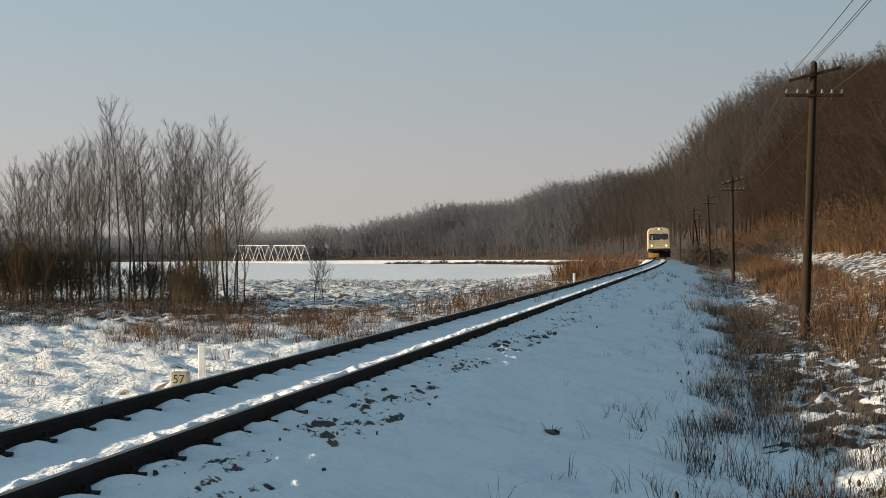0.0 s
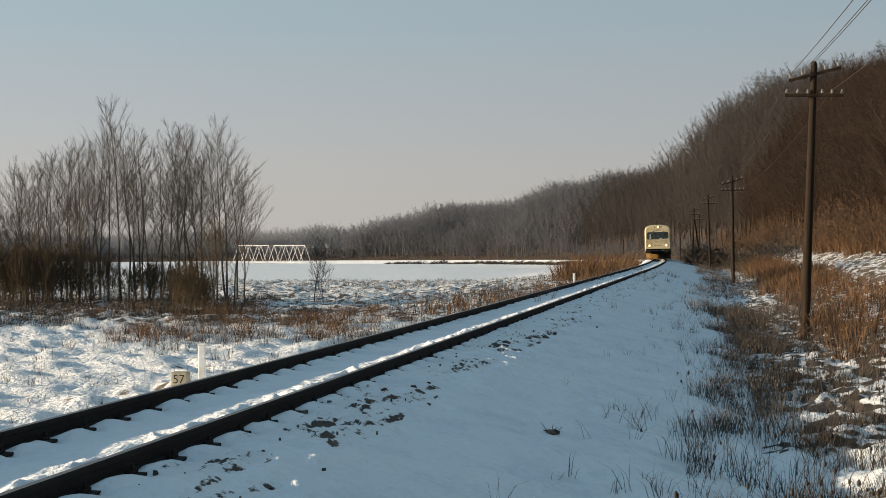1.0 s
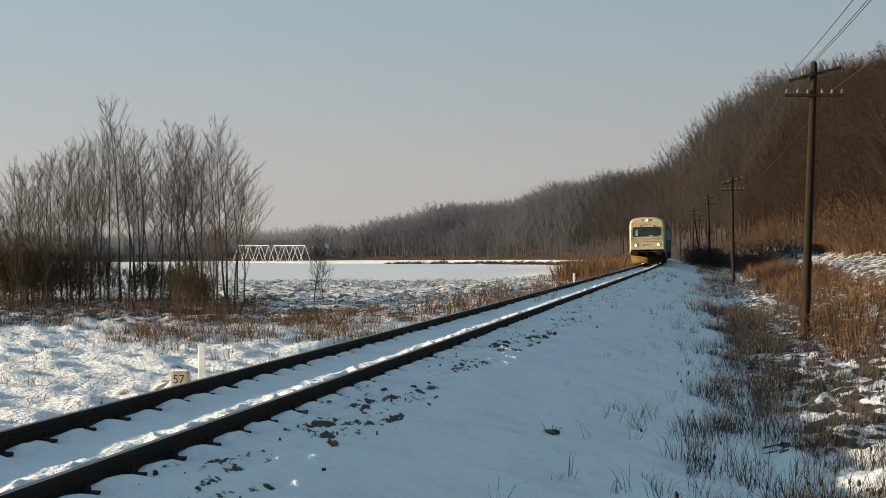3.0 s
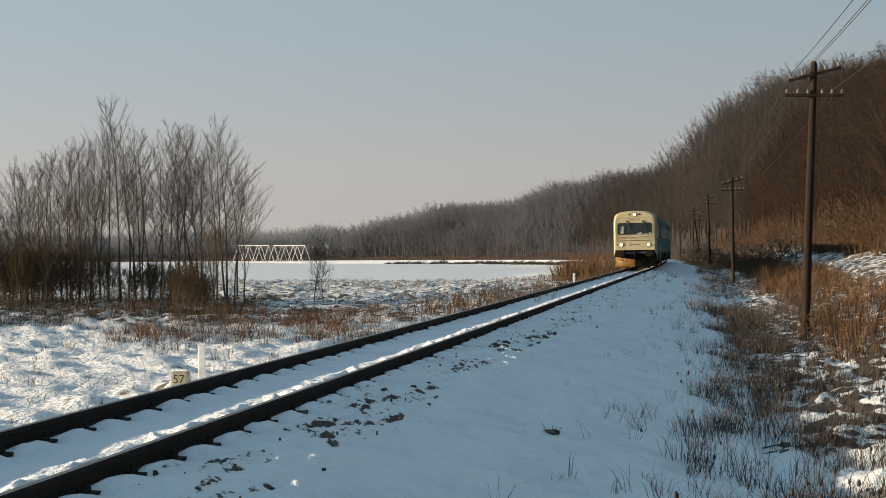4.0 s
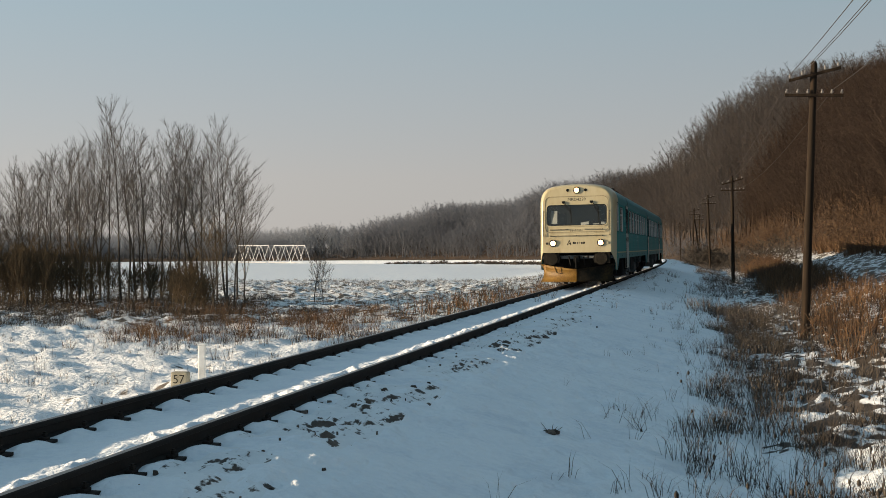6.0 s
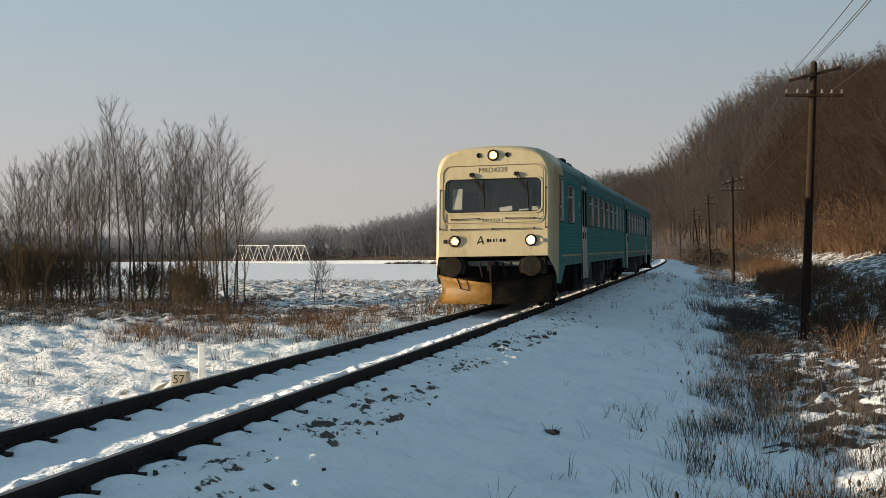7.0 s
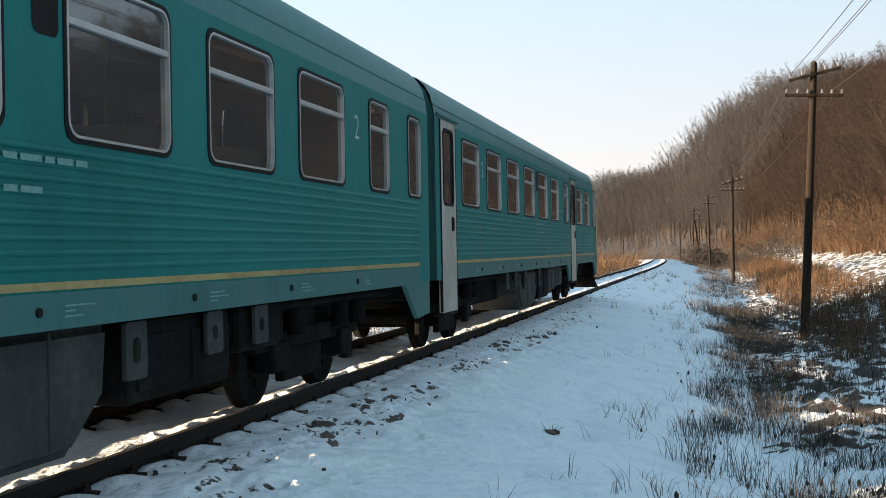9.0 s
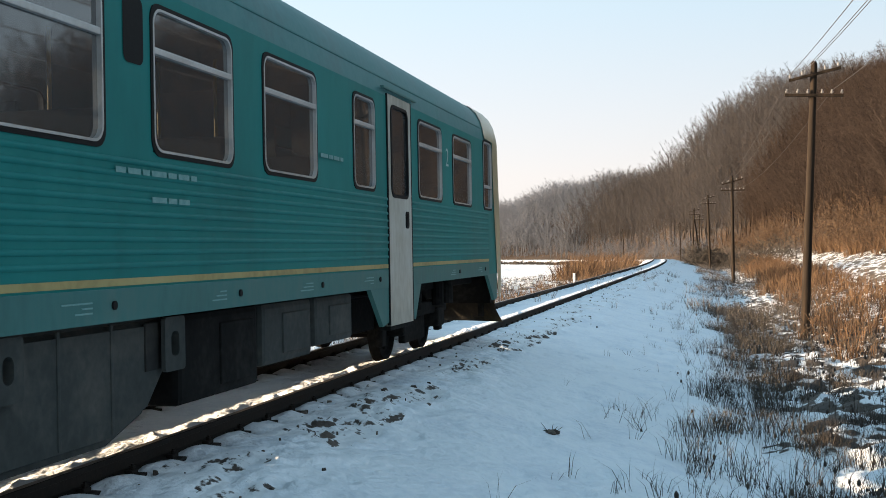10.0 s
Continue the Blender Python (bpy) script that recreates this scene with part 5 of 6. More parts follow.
        box(bm, (x - 0.038, -0.035, 1.56), (x + 0.038, 0.03, 1.65), 0.014)
        part("marker_box", bm, mat, front)
    if spec["front_text"]:
        def face(z):
            return pose(0, -0.0025 + 0.131 * (z - 1.25), z, 90 - 7.46, 0, 0)
        lettering("unit_number", "MRD4239", 0.168, LETTER_DARK, front, face(3.262), "black painted unit number")
        lettering("unit_number", "2 810 028-1", 0.105, LETTER_DARK, front, face(2.085), "black painted running number")
    # operator's sign: plain triangle and bar
    bm = bmesh.new()
    for pts in (((-0.38, 1.53), (-0.35, 1.53), (-0.27, 1.72), (-0.29, 1.72)), ((-0.29, 1.72), (-0.265, 1.72), (-0.2, 1.53), (-0.235, 1.53)), ((-0.36, 1.58), (-0.22, 1.62), (-0.22, 1.59), (-0.36, 1.55))):
        sheet(bm, pts, place, 0.003)
    part("sign_shape", bm, LETTER_DARK, front)
    for k, (w, h) in enumerate(((0.066, 0.075), (0.034, 0.07), (0.034, 0.07), (0.018, 0.085), (0.058, 0.07), (0.066, 0.075))):
        bm = bmesh.new()
        x = -0.14 + k * 0.076
        sheet(bm, rounded(x, x + w, 1.578, 1.578 + h, 0.008, 3), place, 0.003)
        part("sign_shape", bm, LETTER_DARK, front)
    # rust runs below the marker lamps, the windscreen's corners and the joints
    for x, z, w, h in ((-0.335, 3.56, 0.014, 0.13), (0.345, 3.56, 0.016, 0.16), (-1.1, 2.24, 0.03, 0.14), (-1.04, 2.23, 0.02, 0.09), (1.06, 2.24, 0.022, 0.1), (0.42, 2.03, 0.014, 0.11), (-1.2, 1.98, 0.03, 0.2), (-0.93, 1.46, 0.03, 0.12), (0.9, 1.46, 0.02, 0.1)):
        bm = bmesh.new()
        sheet(bm, ((x - w / 2, z), (x + w / 2, z), (x + w * 0.35, z - h * 0.5), (x + w * 0.08, z - h), (x - w * 0.1, z - h * 0.9), (x - w * 0.4, z - h * 0.45)), place, 0.0025)
        part("rust_run", bm, RUST, front, "faint brown rust run")
    # the front leans back above the lamps
    for ob in (front, *front.children_recursive):
        if ob.name.startswith("unit_number"):
            continue
        # lamps keep facing forwards
        upright = ob.name.startswith(("headlamp", "reflector", "bulb"))
        middle = sum(v.co.z for v in ob.data.vertices) / len(ob.data.vertices)
        for v in ob.data.vertices:
            v.co.y += 0.131 * ((middle if upright else v.co.z) - 1.25) * min(1.0, max(0.0, 1 - (v.co.y - 0.05) / 0.95))
    # recess behind the buffers
    bm = bmesh.new()
    box(bm, (-1.3, 0.55, 0.5), (1.3, 0.75, 1.26))
    box(bm, (-1.25, 0.06, 1.215), (1.25, 0.6, 1.247))
    part("headstock", bm, UNDER, car)
    for x in (-0.93, 0.93):
        bm = bmesh.new()
        pts = [(x - 0.31, 1.2), (x + 0.24 * (1 if x < 0 else 1), 1.2), (x + 0.31, 1.04), (x + 0.27, 0.86), (x - 0.31, 0.84)]
        if x > 0:
            pts = [(-a, b) for a, b in [(-x - 0.31, 1.2), (-x + 0.24, 1.2), (-x + 0.31, 1.04), (-x + 0.27, 0.86), (-x - 0.31, 0.84)]][::-1]
        f = bm.faces.new([bm.verts.new((a, -0.1, b)) for a, b in pts])
        r = bmesh.ops.extrude_face_region(bm, geom=[f])
        for v in r["geom"]:
            if isinstance(v, bmesh.types.BMVert):
                v.co.y += 0.5
        buf = part("buffer", bm, BUFFER_GREY, car, "dull grey buffer cover")
        bm = bmesh.new()
        lathe(bm, [(0.245, 0), (0.245, 0.02), (0.225, 0.03), (0.01, 0.034)], (x, -0.1, 1.02), (0, -1, 0), 10)
        part("buffer_head", bm, BUFFER_GREY, buf)
    bm = bmesh.new()
    box(bm, (-0.1, -0.2, 0.9), (0.1, 0.4, 1.12), 0.03)
    tube(bm, (0.0, -0.22, 1.05), (0.0, -0.18, 0.68), 0.04)
    tube(bm, (0.25, -0.05, 1.1), (0.32, -0.1, 0.78), 0.025)
    tube(bm, (-0.3, -0.05, 1.12), (-0.22, -0.1, 0.78), 0.025)
    part("coupler", bm, UNDER, car)
    bm = bmesh.new()
    lathe(bm, [(0.05, 0), (0.055, 0.03), (0.03, 0.06), (0.01, 0.065)], (0.42, -0.02, 1.08), (0, -1, 0), 14)
    part("air_tap", bm, UNDER_GREY, car)
    # snow plough: two curved blades meeting in the middle
    # dark blades: shade away from the sun is painted in, along with grime
    for sx, mat, lab in ((-1, PLOUGH_YELLOW if spec["front_text"] else PLOUGH_SHADE_GRIME, "orange-yellow snow plough blade" if spec["front_text"] else "grimy snow plough blade, shade painted into its dark colour"), (1, PLOUGH_SHADE_GRIME, "grimy snow plough blade, shade painted into its dark colour")):
        bm = bmesh.new()
        rows = []
        for u in np.linspace(0, 1, 9):
            y = -0.27 + 0.6 * u ** 1.6
            ztop = 0.63 + 0.2 * u ** 1.2
            col = []
            for v in np.linspace(0, 1, 7):
                z = 0.15 + (ztop - 0.15) * v
                x = sx * u * (1.43 - 0.12 * math.sin(v * 3.0) * u ** 3)
                col.append(bm.verts.new((x, y + 0.13 * math.sin(v * 2.6) - 0.02, z)))
            rows.append(col)
        for a, b in zip(rows, rows[1:]):
            for k in range(6):
                bm.faces.new((a[k], b[k], b[k + 1], a[k + 1]))
        bmesh.ops.solidify(bm, geom=bm.faces[:], thickness=0.015)
        blade = part("plough_blade", bm, mat, car, lab, smooth=True)
        if sx < 0:
            bm = bmesh.new()
            for a, b in (((-0.86, 0.75), (-0.78, 0.5)), ((-0.78, 0.5), (-0.56, 0.46)), ((-0.56, 0.46), (-0.6, 0.72)), ((-0.6, 0.72), (-0.86, 0.75))):
                pa, pb = [Vector((p[0], -0.27 + 0.6 * (abs(p[0]) / 1.36) ** 1.6 + 0.13 * math.sin((p[1] - 0.2) / 0.55 * 2.6) - 0.045, p[1])) for p in (a, b)]
                tube(bm, pa, pb, 0.012, sides=5)
            part("blade_bracket", bm, UNDER, blade)
    for x in (-1.05, 1.05):
        bm = bmesh.new()
        box(bm, (x - 0.05, 0.3, 0.25), (x + 0.05, 0.37, 0.9), 0.01)
        part("plough_strut", bm, UNDER, car)
    # roof exhaust hump
    if not spec["front_text"]:
        return
    bm = bmesh.new()
    for x0, x1, y0, y1, z0, z1 in ((-0.5, 1.05, spec["hump"], spec["hump"] + 0.9, 3.6, 3.84), (0.3, 0.9, spec["hump"] + 0.1, spec["hump"] + 0.7, 3.8, 3.98)):
        box(bm, (x0, y0, z0), (x1, y1, z1), 0.05)
    tube(bm, (0.5, spec["hump"] + 0.05, 3.92), (1.1, spec["hump"] + 0.8, 3.72), 0.03)
    part("roof_exhaust", bm, UNDER, car, "sooty black roof exhaust box")
    bm = bmesh.new()
    arc = [(1.425, 3.2), (1.41, 3.31), (1.378, 3.455), (1.312, 3.585), (1.2, 3.697), (1.0, 3.777), (0.7, 3.832), (0.35, 3.862), (0.0, 3.872)]
    arc = arc + [(-x, z) for x, z in arc[-2::-1]]
    cols = [[bm.verts.new((x, y, z)) for x, z in arc] for y in (spec["hump"] + 0.95, spec["hump"] + 1.2)]
    for k in range(len(arc) - 1):
        bm.faces.new((cols[0][k], cols[0][k + 1], cols[1][k + 1], cols[1][k]))
    bmesh.ops.solidify(bm, geom=bm.faces[:], thickness=0.008)
    part("roof_band", bm, UNDER_GREY, car, "dark sooty band across the roof")


def build_running_gear(car, spec):
    """Bogies with wheelsets, tanks, boxes and brackets under the floor."""
    wheels = []
    for pivot in spec["pivots"]:
        bm = bmesh.new()
        for side in (-1, 1):
            box(bm, (side * 0.98 - 0.07, pivot - 1.5, 0.5), (side * 0.98 + 0.07, pivot + 1.5, 0.68), 0.03)
            box(bm, (side * 0.9 - 0.05, pivot - 0.55, 0.16), (side * 0.9 + 0.05, pivot + 0.55, 0.5), 0.03)
            box(bm, (side * 0.9 - 0.05, pivot + 1.42, 0.2), (side * 0.9 + 0.05, pivot + 1.62, 0.6), 0.03)
            box(bm, (side * 0.9 - 0.05, pivot - 1.62, 0.2), (side * 0.9 + 0.05, pivot - 1.42, 0.6), 0.03)
            for yy in (-0.95, 0.95):
                box(bm, (side * 0.98 - 0.12, pivot + yy - 0.2, 0.3), (side * 0.98 + 0.12, pivot + yy + 0.2, 0.58), 0.04)
                tube(bm, (side * 1.12, pivot + yy - 0.3, 0.62), (side * 1.12, pivot + yy - 0.3, 0.95), 0.09, sides=12)
                tube(bm, (side * 1.12, pivot + yy + 0.3, 0.62), (side * 1.12, pivot + yy + 0.3, 0.95), 0.09, sides=12)
        box(bm, (-1.0, pivot - 0.25, 0.5), (1.0, pivot + 0.25, 0.85), 0.04)
        part("bogie", bm, UNDER, car)
        for yy in (-0.95, 0.95):
            bm = bmesh.new()
            for side in (-1, 1):
                rows = [(0.44, -0.065), (0.44, -0.045), (0.425, 0.0), (0.415, 0.065), (0.36, 0.065), (0.33, 0.02), (0.16, 0.02), (0.14, 0.06), (0.02, 0.06)]
                lathe(bm, [(r, h) for r, h in rows], (side * 0.745, 0, 0), (side, 0, 0), 28)
                for k in range(3):
                    a = k * 2.0944
                    tube(bm, (side * 0.77, 0.25 * math.cos(a), 0.25 * math.sin(a)), (side * 0.8, 0.25 * math.cos(a), 0.25 * math.sin(a)), 0.04, sides=8)
            tube(bm, (-0.75, 0, 0), (0.75, 0, 0), 0.08, sides=12)
            ws = part("wheelset", bm, UNDER, car)
            wheels.append((ws, pivot + yy))
    for kind, y0, y1, z0, z1 in spec["gear"]:
        if kind == "tank":
            for side in (-1, 1):
                bm = bmesh.new()
                lathe(bm, [(0.26, 0), (0.33, 0.06), (0.33, y1 - y0 - 0.06), (0.26, y1 - y0)], (side * 1.0, y0, z0 + 0.33), (0, 1, 0), 20)
                for yy in (y0 + 0.2, y1 - 0.2):
                    lathe(bm, [(0.338, 0), (0.338, 0.05)], (side * 1.0, yy, z0 + 0.33), (0, 1, 0), 20)
                part("tank", bm, EQUIPMENT, car, smooth=False)
        elif kind == "hopper":
            # a fuel tank with slanted lower ends, a filler plate and weld seams
            for side in (-1, 1):
                bm = bmesh.new()
                outline = [(y0, z1), (y0 + 0.03, z0 + 0.38), (y0 + 0.28, z0 + 0.14), (y0 + 0.75, z0), (y1 - 0.45, z0), (y1 - 0.06, z0 + 0.3), (y1, z1)]
                loops = [[bm.verts.new((side * x, a, b)) for a, b in outline] for x in (0.3, 1.30)]
                for k in range(7):
                    bm.faces.new((loops[0][k], loops[0][(k + 1) % 7], loops[1][(k + 1) % 7], loops[1][k]))
                bm.faces.new(loops[0])
                bm.faces.new(loops[1])
                bmesh.ops.recalc_face_normals(bm, faces=bm.faces)
                bmesh.ops.bevel(bm, geom=[e for e in bm.edges if all(abs(abs(v.co.x) - 1.30) < 1e-4 for v in e.verts)], offset=0.06, segments=3, affect="EDGES")
                fuel = part("fuel_tank", bm, EQUIPMENT, car, "grimy grey-green fuel tank")
                bm = bmesh.new()
                box(bm, (min(side * 1.29, side * 1.312), y0 + 0.1, z0 + 0.42), (max(side * 1.29, side * 1.312), y0 + 0.34, z1 - 0.04), 0.008)
                part("cover", bm, UNDER_GREY, fuel)
                for yy in (0.75, 1.35):
                    bm = bmesh.new()
                    box(bm, (min(side * 1.29, side * 1.308), y0 + yy, z0 + 0.07), (max(side * 1.29, side * 1.308), y0 + yy + 0.03, z1 - 0.02), 0.006)
                    part("weld_strap", bm, EQUIPMENT, fuel)
        elif kind == "eye":
            for side in (-1, 1):
                def place(a, b, o, side=side):
                    return Vector((side * (1.34 + o), a, b))
                bm = bmesh.new()
                ring(bm, rounded(y0, y1, z0, z1, 0.03, 5), rounded(y0 + 0.09, y1 - 0.09, z0 + 0.1, z1 - 0.1, 0.045, 5), place, 0.03)
                part("lifting_bracket", bm, EQUIPMENT, car)
        else:
            for side in (-1, 1):
                bm = bmesh.new()
                box(bm, (min(side * 0.35, side * 1.3), y0, z0), (max(side * 0.35, side * 1.3), y1, z1), 0.05)
                eq = part("equipment_box", bm, EQUIPMENT if kind == "grey" else UNDER, car)
                for n in range(int((y1 - y0) / 0.8)):
                    y = y0 + 0.12 + n * 0.8
                    bm = bmesh.new()
                    box(bm, (min(side * 1.28, side * 1.315), y, z0 + 0.08), (max(side * 1.28, side * 1.315), y + 0.64, z1 - 0.1), 0.012)
                    part("cover", bm, EQUIPMENT if kind == "grey" else UNDER, eq)
    # added dark filler between the bogies, blocks the light beneath the floor
    bm = bmesh.new()
    box(bm, (-0.85, spec["pivots"][0] + 1.6, 0.42), (0.85, spec["pivots"][1] - 1.6, 0.9), 0.04)
    part("sump", bm, UNDER, car)
    for py in spec["pivots"]:
        bm = bmesh.new()
        box(bm, (-0.5, py - 0.7, 0.25), (0.5, py + 0.7, 0.65), 0.05)
        part("gearbox", bm, UNDER, car)
    for side in (-1, 1):
        bm = bmesh.new()
        tube(bm, (side * 1.18, 5.5, 0.92), (side * 1.18, 20.5, 0.92), 0.03)
        part("air_pipe", bm, UNDER, car)
        bm = bmesh.new()
        box(bm, (side * 1.0 - 0.08, 1.2, 0.85), (side * 1.0 + 0.08, CAR_LENGTH - 0.2, 1.0), 0.02)
        part("sole_bar", bm, UNDER, car)
    bm = bmesh.new()
    box(bm, (-0.55, 1.2, 0.62), (0.55, CAR_LENGTH - 0.2, 1.0), 0.02)
    part("underframe", bm, UNDER, car)
    return wheels


WIDE_A = [8.0 + 1.88 * k for k in range(6)]
SPEC_A = dict(
    cream_edge=(0.72, 0.86, 1.02, 1.17, 1.19, 1.98, 2.02),
    windows=[(1.24, 1.96, "cab"), (2.96, 4.22, "wide")] + [(y, y + 1.27, "wide") for y in WIDE_A] + [(19.55, 20.3, "narrow"), (21.15, 21.75, "plain")],
    doors=[(5.94, 7.24, 2)], slot=13.31, front_text=True, pivots=(3.55, 18.7), hump=6.25,
    letters=dict(bars=[(2.35, 2.66, 0.5, 1), (4.75, 2.29, 0.85, 1), (12.7, 1.9, 1.1, 2), (13.0, 3.1, 0.5, 1)], two=[5.2, 19.1]),
    skirts=[(0.66, 1.3, 2.2), (7.24, 7.5, 8.1), (22.12, 21.5, 20.9)],
    gear=[("dark", 5.05, 7.3, 0.24, 0.97), ("tank", 7.8, 9.0, 0.25, 0.9), ("grey", 9.15, 9.9, 0.3, 0.97), ("dark", 10.1, 12.4, 0.35, 0.97), ("hopper", 12.25, 14.3, 0.22, 0.98), ("eye", 12.65, 12.93, 0.6, 0.97), ("eye", 14.36, 14.64, 0.60, 0.97), ("eye", 15.55, 15.83, 0.66, 0.97), ("eye", 16.45, 16.73, 0.66, 0.97), ("dark", 14.5, 16.1, 0.42, 0.97), ("dark", 16.3, 17.2, 0.6, 0.97)])
SPEC_B = dict(
    cream_edge=(0.72, 0.82, 0.94, 1.03, 1.05, 1.72, 1.8),
    windows=[(1.1, 1.8, "cab"), (2.75, 4.01, "wide"), (4.7, 5.96, "wide"), (7.85, 8.6, "narrow")] + [(9.73 + 1.9 * k, 11.0 + 1.9 * k, "wide") for k in range(6)],
    doors=[(6.35, 7.37, 1), (20.97, 21.88, 1)], slot=13.02, front_text=False, pivots=(4.45, 19.6), hump=7.5,
    letters=dict(bars=[(9.0, 2.28, 0.55, 1), (12.3, 1.9, 1.1, 2)], two=[4.36, 18.96]),
    skirts=[(0.75, 1.0, 1.6), (7.37, 7.62, 8.1), (6.35, 6.2, 5.9)],
    gear=[("grey", 8.35, 9.5, 0.5, 0.97), ("grey", 9.6, 10.8, 0.44, 0.97), ("dark", 10.9, 12.35, 0.32, 0.97), ("hopper", 12.5, 14.9, 0.2, 0.98), ("eye", 12.38, 12.68, 0.6, 0.97), ("eye", 14.3, 14.58, 0.62, 0.97), ("eye", 15.4, 15.68, 0.68, 0.97), ("eye", 16.35, 16.63, 0.68, 0.97)])
car_a, wheels_a = build_car("railcar", SPEC_A, "teal diesel railcar with cream cab front and lit headlamps")
car_b, wheels_b = build_car("railcar", SPEC_B, "teal trailing railcar with cream rear cab")
bm = bmesh.new()
for k in range(5):
    w = 1.28 if k % 2 else 1.2
    box(bm, (-w, CAR_LENGTH + 0.005 + 0.078 * k, 0.75), (w, CAR_LENGTH + 0.078 * (k + 1), 3.55 if k % 2 else 3.48), 0.015)
part("gangway_bellows", bm, BLACK, car_a, "black rubber gangway bellows")

build_stones()
build_clod()
build_posts()
build_pole_line()
build_bridge()
build_meadow_trees()
build_woods()
RIGHT_REED = "dry rust-brown reeds on the wet ground beside the ditch"
grass("reeds", (55, 150), (7.6, 10.6), 17000, (0.5, 1.2), 0.024, REED, RIGHT_REED, 41, (3.5, -0.25), lean=0.3, tuft=12, spread=0.22)
grass("reeds", (26, 62), (7.6, 10.6), 12000, (0.4, 0.95), 0.013, REED, RIGHT_REED, 42, (2.0, -0.05), lean=0.35, tuft=14, spread=0.16)
grass("reeds", (24, 120), (14.3, 18), 26000, (0.8, 1.6), 0.02, REED, RIGHT_REED, 31, (3.0, 0.0), lean=0.3, tuft=12, spread=0.25)
grass("reeds", (16, 45), (7.2, 10.6), 12000, (0.3, 0.8), 0.010, REED, "tufts of dry rust-brown reeds in snow", 32, (1.6, 0.3), lean=0.4, tuft=18, spread=0.1)
grass("reeds", (27, 125), (-9.5, -3.0), 11000, (0.3, 0.8), 0.012, TWIG, "thin dry grey-brown stalks along the embankment's foot", 33, (2.2, 0.3), lean=0.35)
grass("reeds", None, None, 22000, (0.12, 0.45), 0.011, WEED, "dark brown flattened grass before the bare trees", 52, (1.5, 0.0), field=(-22, -5, 42, 53), lean=0.8, tuft=14, spread=0.16)
grass("reeds", None, None, 9000, (0.25, 0.7), 0.014, REED, "dry brown grass round the bare trees", 34, (2.2, 0.05), field=(-30, -8, 47, 58), lean=0.45, tuft=14, spread=0.15)
grass("reeds", (45, 160), (-7.5, -2.6), 8000, (0.5, 1.2), 0.022, REED, "dry brown reeds beside the bend", 35, (3.0, 0.1), lean=0.3, spread=0.2)
grass("reeds", (92, 165), (-9, -2.8), 9000, (1.2, 2.7), 0.035, REED, "tall dry brown reeds beside the bend", 50, (4.0, 0.0), lean=0.25, spread=0.3)
grass("meadow_tufts", None, None, 12000, (0.1, 0.4), 0.012, TWIG, "thin dry grass tufts sticking out of the meadow snow", 36, (1.3, 0.2), field=(-32, 12, 30, 118), lean=0.5)
grass("weeds", (5, 44), (5.0, 6.3), 20000, (0.12, 0.45), 0.007, WEED, "dense dark withered weeds in the ditch", 37, (0.9, -0.5), lean=0.55, tuft=10, spread=0.14, heads=0.02)
grass("weeds", (2, 60), (4.2, 5.6), 6000, (0.1, 0.42), 0.006, WEED, "dark dry stalks on the edge of the snowy shoulder", 44, (1.1, 0.15), lean=0.8, tuft=6, spread=0.06)
grass("weeds", (3, 70), (2.9, 5.2), 1500, (0.06, 0.28), 0.006, WEED, "scattered dark dry stalks on the snowy shoulder", 38, (0.9, 0.25), lean=0.9, tuft=4, spread=0.05)
grass("weeds", (7, 16), (5.6, 9.0), 9000, (0.12, 0.5), 0.006, WEED, "dark withered stalks standing in drifted snow", 53, (0.8, -0.2), lean=0.6, tuft=6, spread=0.1, heads=0.03)
grass("teasels", (9, 40), (5.6, 10.5), 3600, (0.4, 1.05), 0.007, WEED, "dark withered teasels with oval seed heads in snow", 39, (1.6, 0.1), lean=0.22, heads=0.6, tuft=4, spread=0.14)
grass("weeds", (14, 45), (6.0, 9.0), 40000, (0.10, 0.36), 0.008, WEED, "low tangled mats of dark dead weeds in the ditch", 46, (0.8, 0.3), lean=1.0, tuft=12, spread=0.1)
grass("weeds", (36, 130), (4.2, 8.5), 15000, (0.2, 0.75), 0.012, TWIG, "grey-brown withered scrub along the shoulder's edge", 40, (2.0, 0.0), lean=0.45, tuft=12, spread=0.15)
grass("weeds", (6, 30), (-12, -3), 2600, (0.12, 0.5), 0.007, TWIG, "sparse dry stalks in the meadow snow beside the line", 43, (1.0, 0.2), lean=0.4, tuft=5, spread=0.06)
grass("meadow_tufts", None, None, 34000, (0.12, 0.45), 0.016, TWIG, "grey dry tussock grass sticking out of the wet meadow's snow", 45, (1.6, 0.1), field=(-34, 16, 56, 122), lean=0.6, tuft=14, spread=0.14)
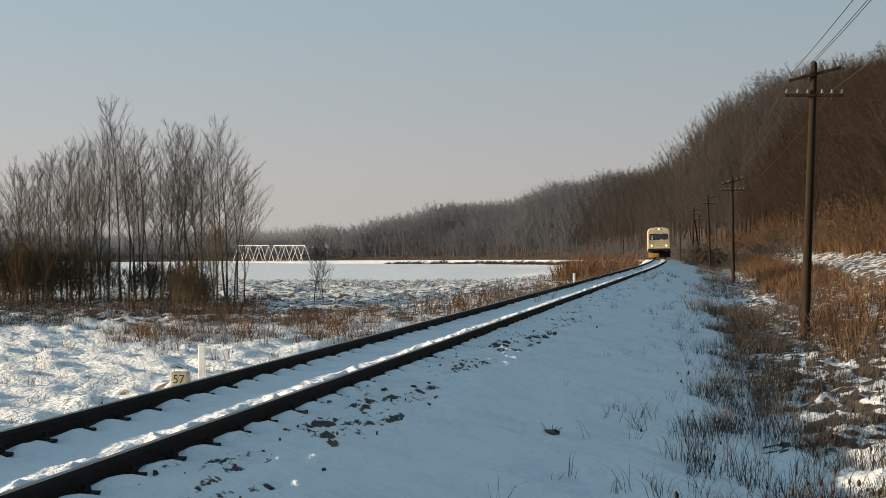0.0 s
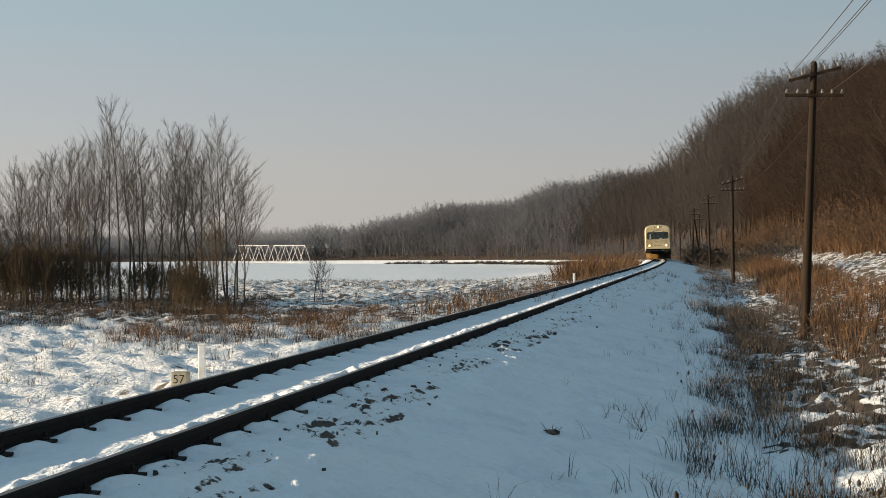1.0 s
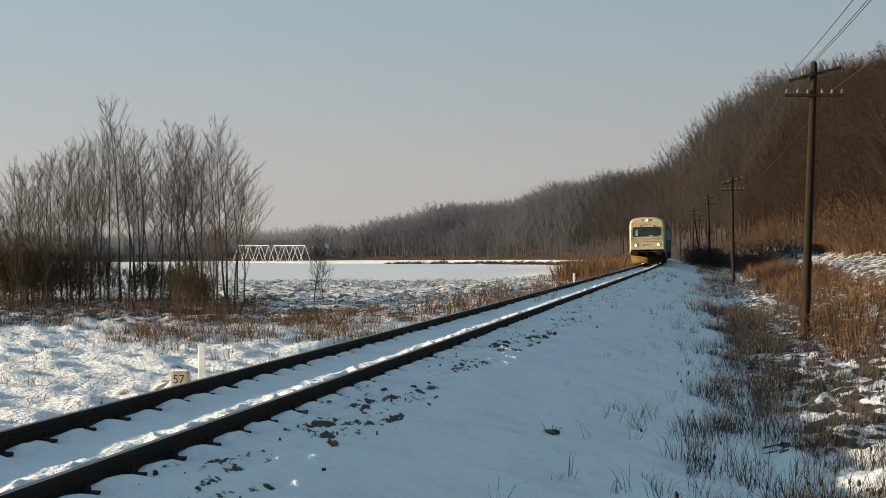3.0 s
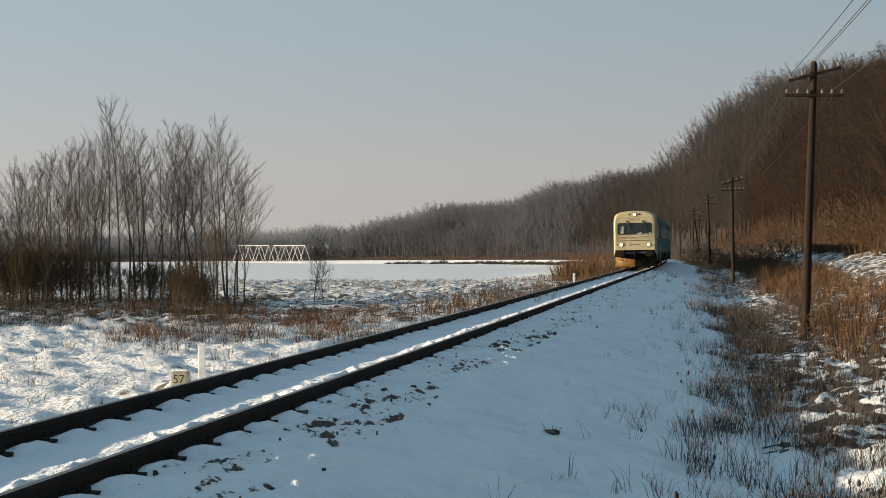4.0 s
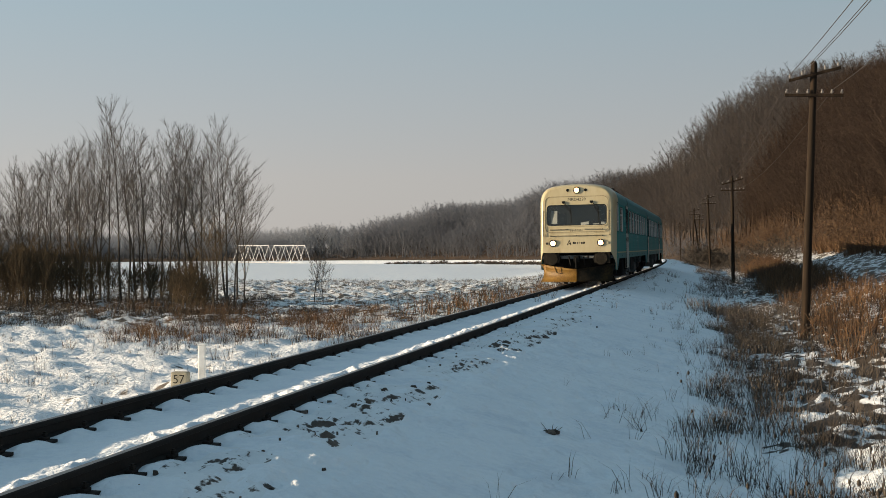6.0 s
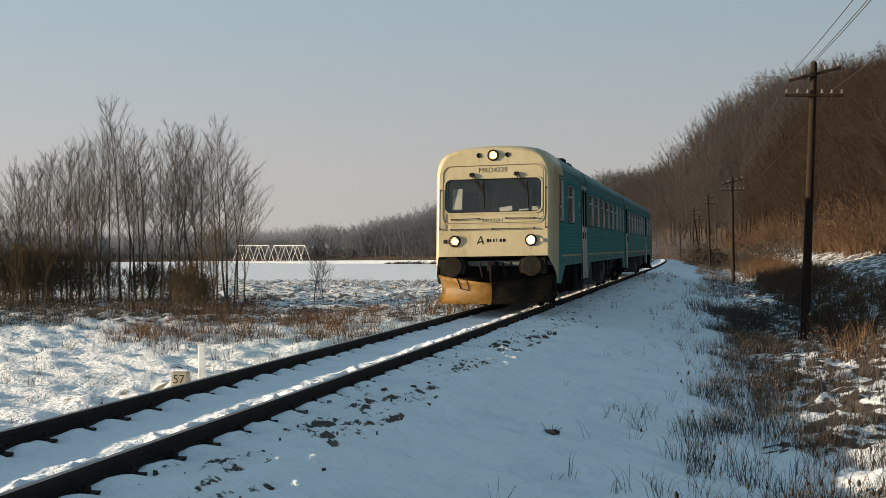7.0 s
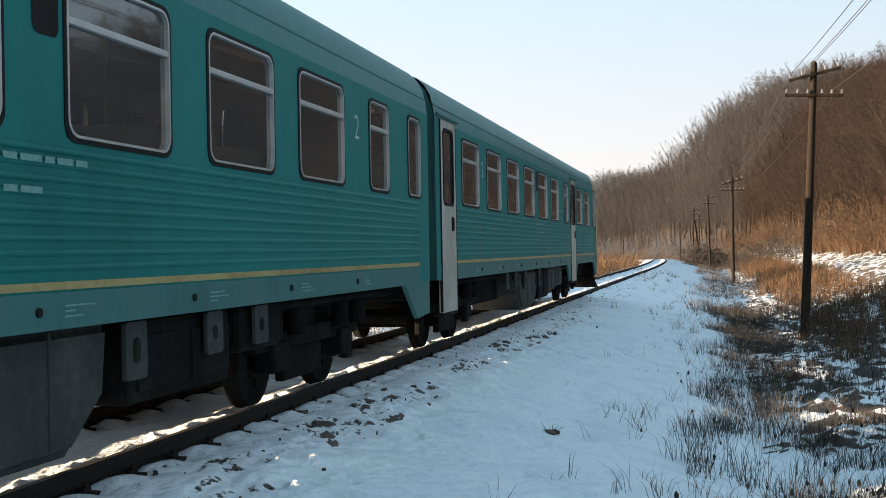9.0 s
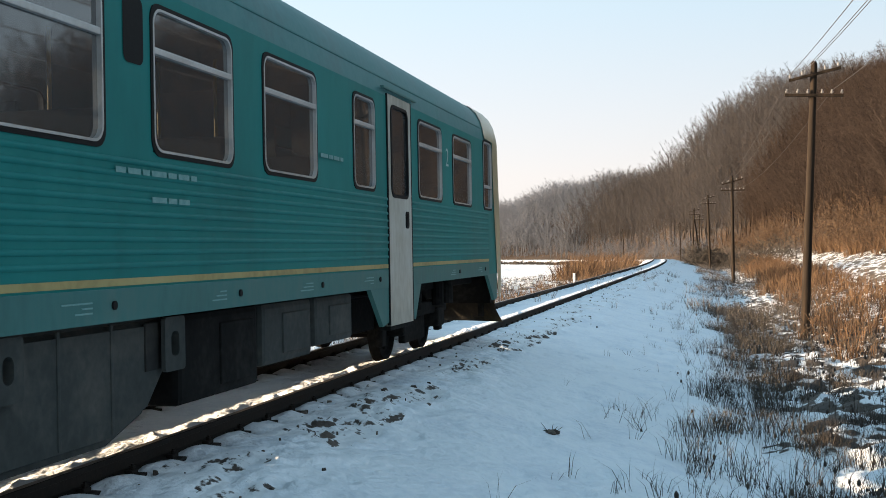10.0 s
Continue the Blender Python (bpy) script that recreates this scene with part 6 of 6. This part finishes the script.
grass("reeds", None, None, 24000, (0.25, 0.8), 0.013, WEED, "dark dead grass and brambles under the bare trees", 47, (2.2, -0.1), field=(-31, -9, 48, 66), lean=0.6, tuft=12, spread=0.2)
grass("reeds", None, None, 16000, (0.25, 0.75), 0.010, REED, "low brown grass thicket at the embankment's foot", 48, (1.8, 0.0), field=(-11, -1, 33, 52), lean=0.6, tuft=20, spread=0.16)
grass("meadow_tufts", None, None, 6000, (0.06, 0.22), 0.009, WEED, "small dark grass tufts poking through the meadow snow", 49, (0.7, 0.3), field=(-20, -3, 18, 45), lean=0.8, tuft=12, spread=0.05)
grass("scrub", (205, 400), (-9.0, -2.6), 24000, (0.3, 0.9), 0.12, WEED, "dark scrub on the flank of the distant railway bank", 51, (5.0, -0.2), lean=0.6, tuft=12, spread=0.4)


# ---------------- what moves ----------------
def train_at(t):
    """How far along the line the train's front stands at t seconds."""
    u = 7.5 - t
    return 18.9 + 16.972 * u - 0.0367 * u * u + np.interp(t, [4.0, 4.5, 5.0, 5.5, 6.5, 7.0, 7.5, 8.0, 8.5, 9.0, 9.5, 10.0], [0.0, 0.05, -0.04, 0.0, -0.05, -0.17, 0.17, 0.03, 0.2, -0.08, 0.33, -0.08])


def car_pose(s0, s1, turned):
    """A car whose ends stand over s0 and s1; its y axis runs from its cab to its inner end."""
    a, b = at(s0, -0.075, 0.015), at(s1, -0.075, 0.015)
    d = b - a
    m = Matrix.Translation(a) @ pose(0, 0, 0, 0, 0, -math.degrees(math.atan2(d.x, d.y))) @ pose(0, 0, 0, math.degrees(math.atan2(d.z, d.xy.length)), -math.degrees(CANT) * (-1 if turned else 1), 0)
    return m


def motions():
    times = [k * 0.1 for k in range(101)]
    walk(car_a, [(t, car_pose(train_at(t), train_at(t) + 22.15, False)) for t in times])
    walk(car_b, [(t, car_pose(train_at(t) + 44.7, train_at(t) + 22.55, True)) for t in times])
    turns = [k / 30 for k in range(301)]
    for sets, sign in ((wheels_a, 1), (wheels_b, -1)):
        for ws, y in sets:
            walk(ws, [(t, pose(0, y, 0.405, sign * math.degrees((train_at(0) - train_at(t)) / 0.425) % 360, 0, 0)) for t in turns])


motions()
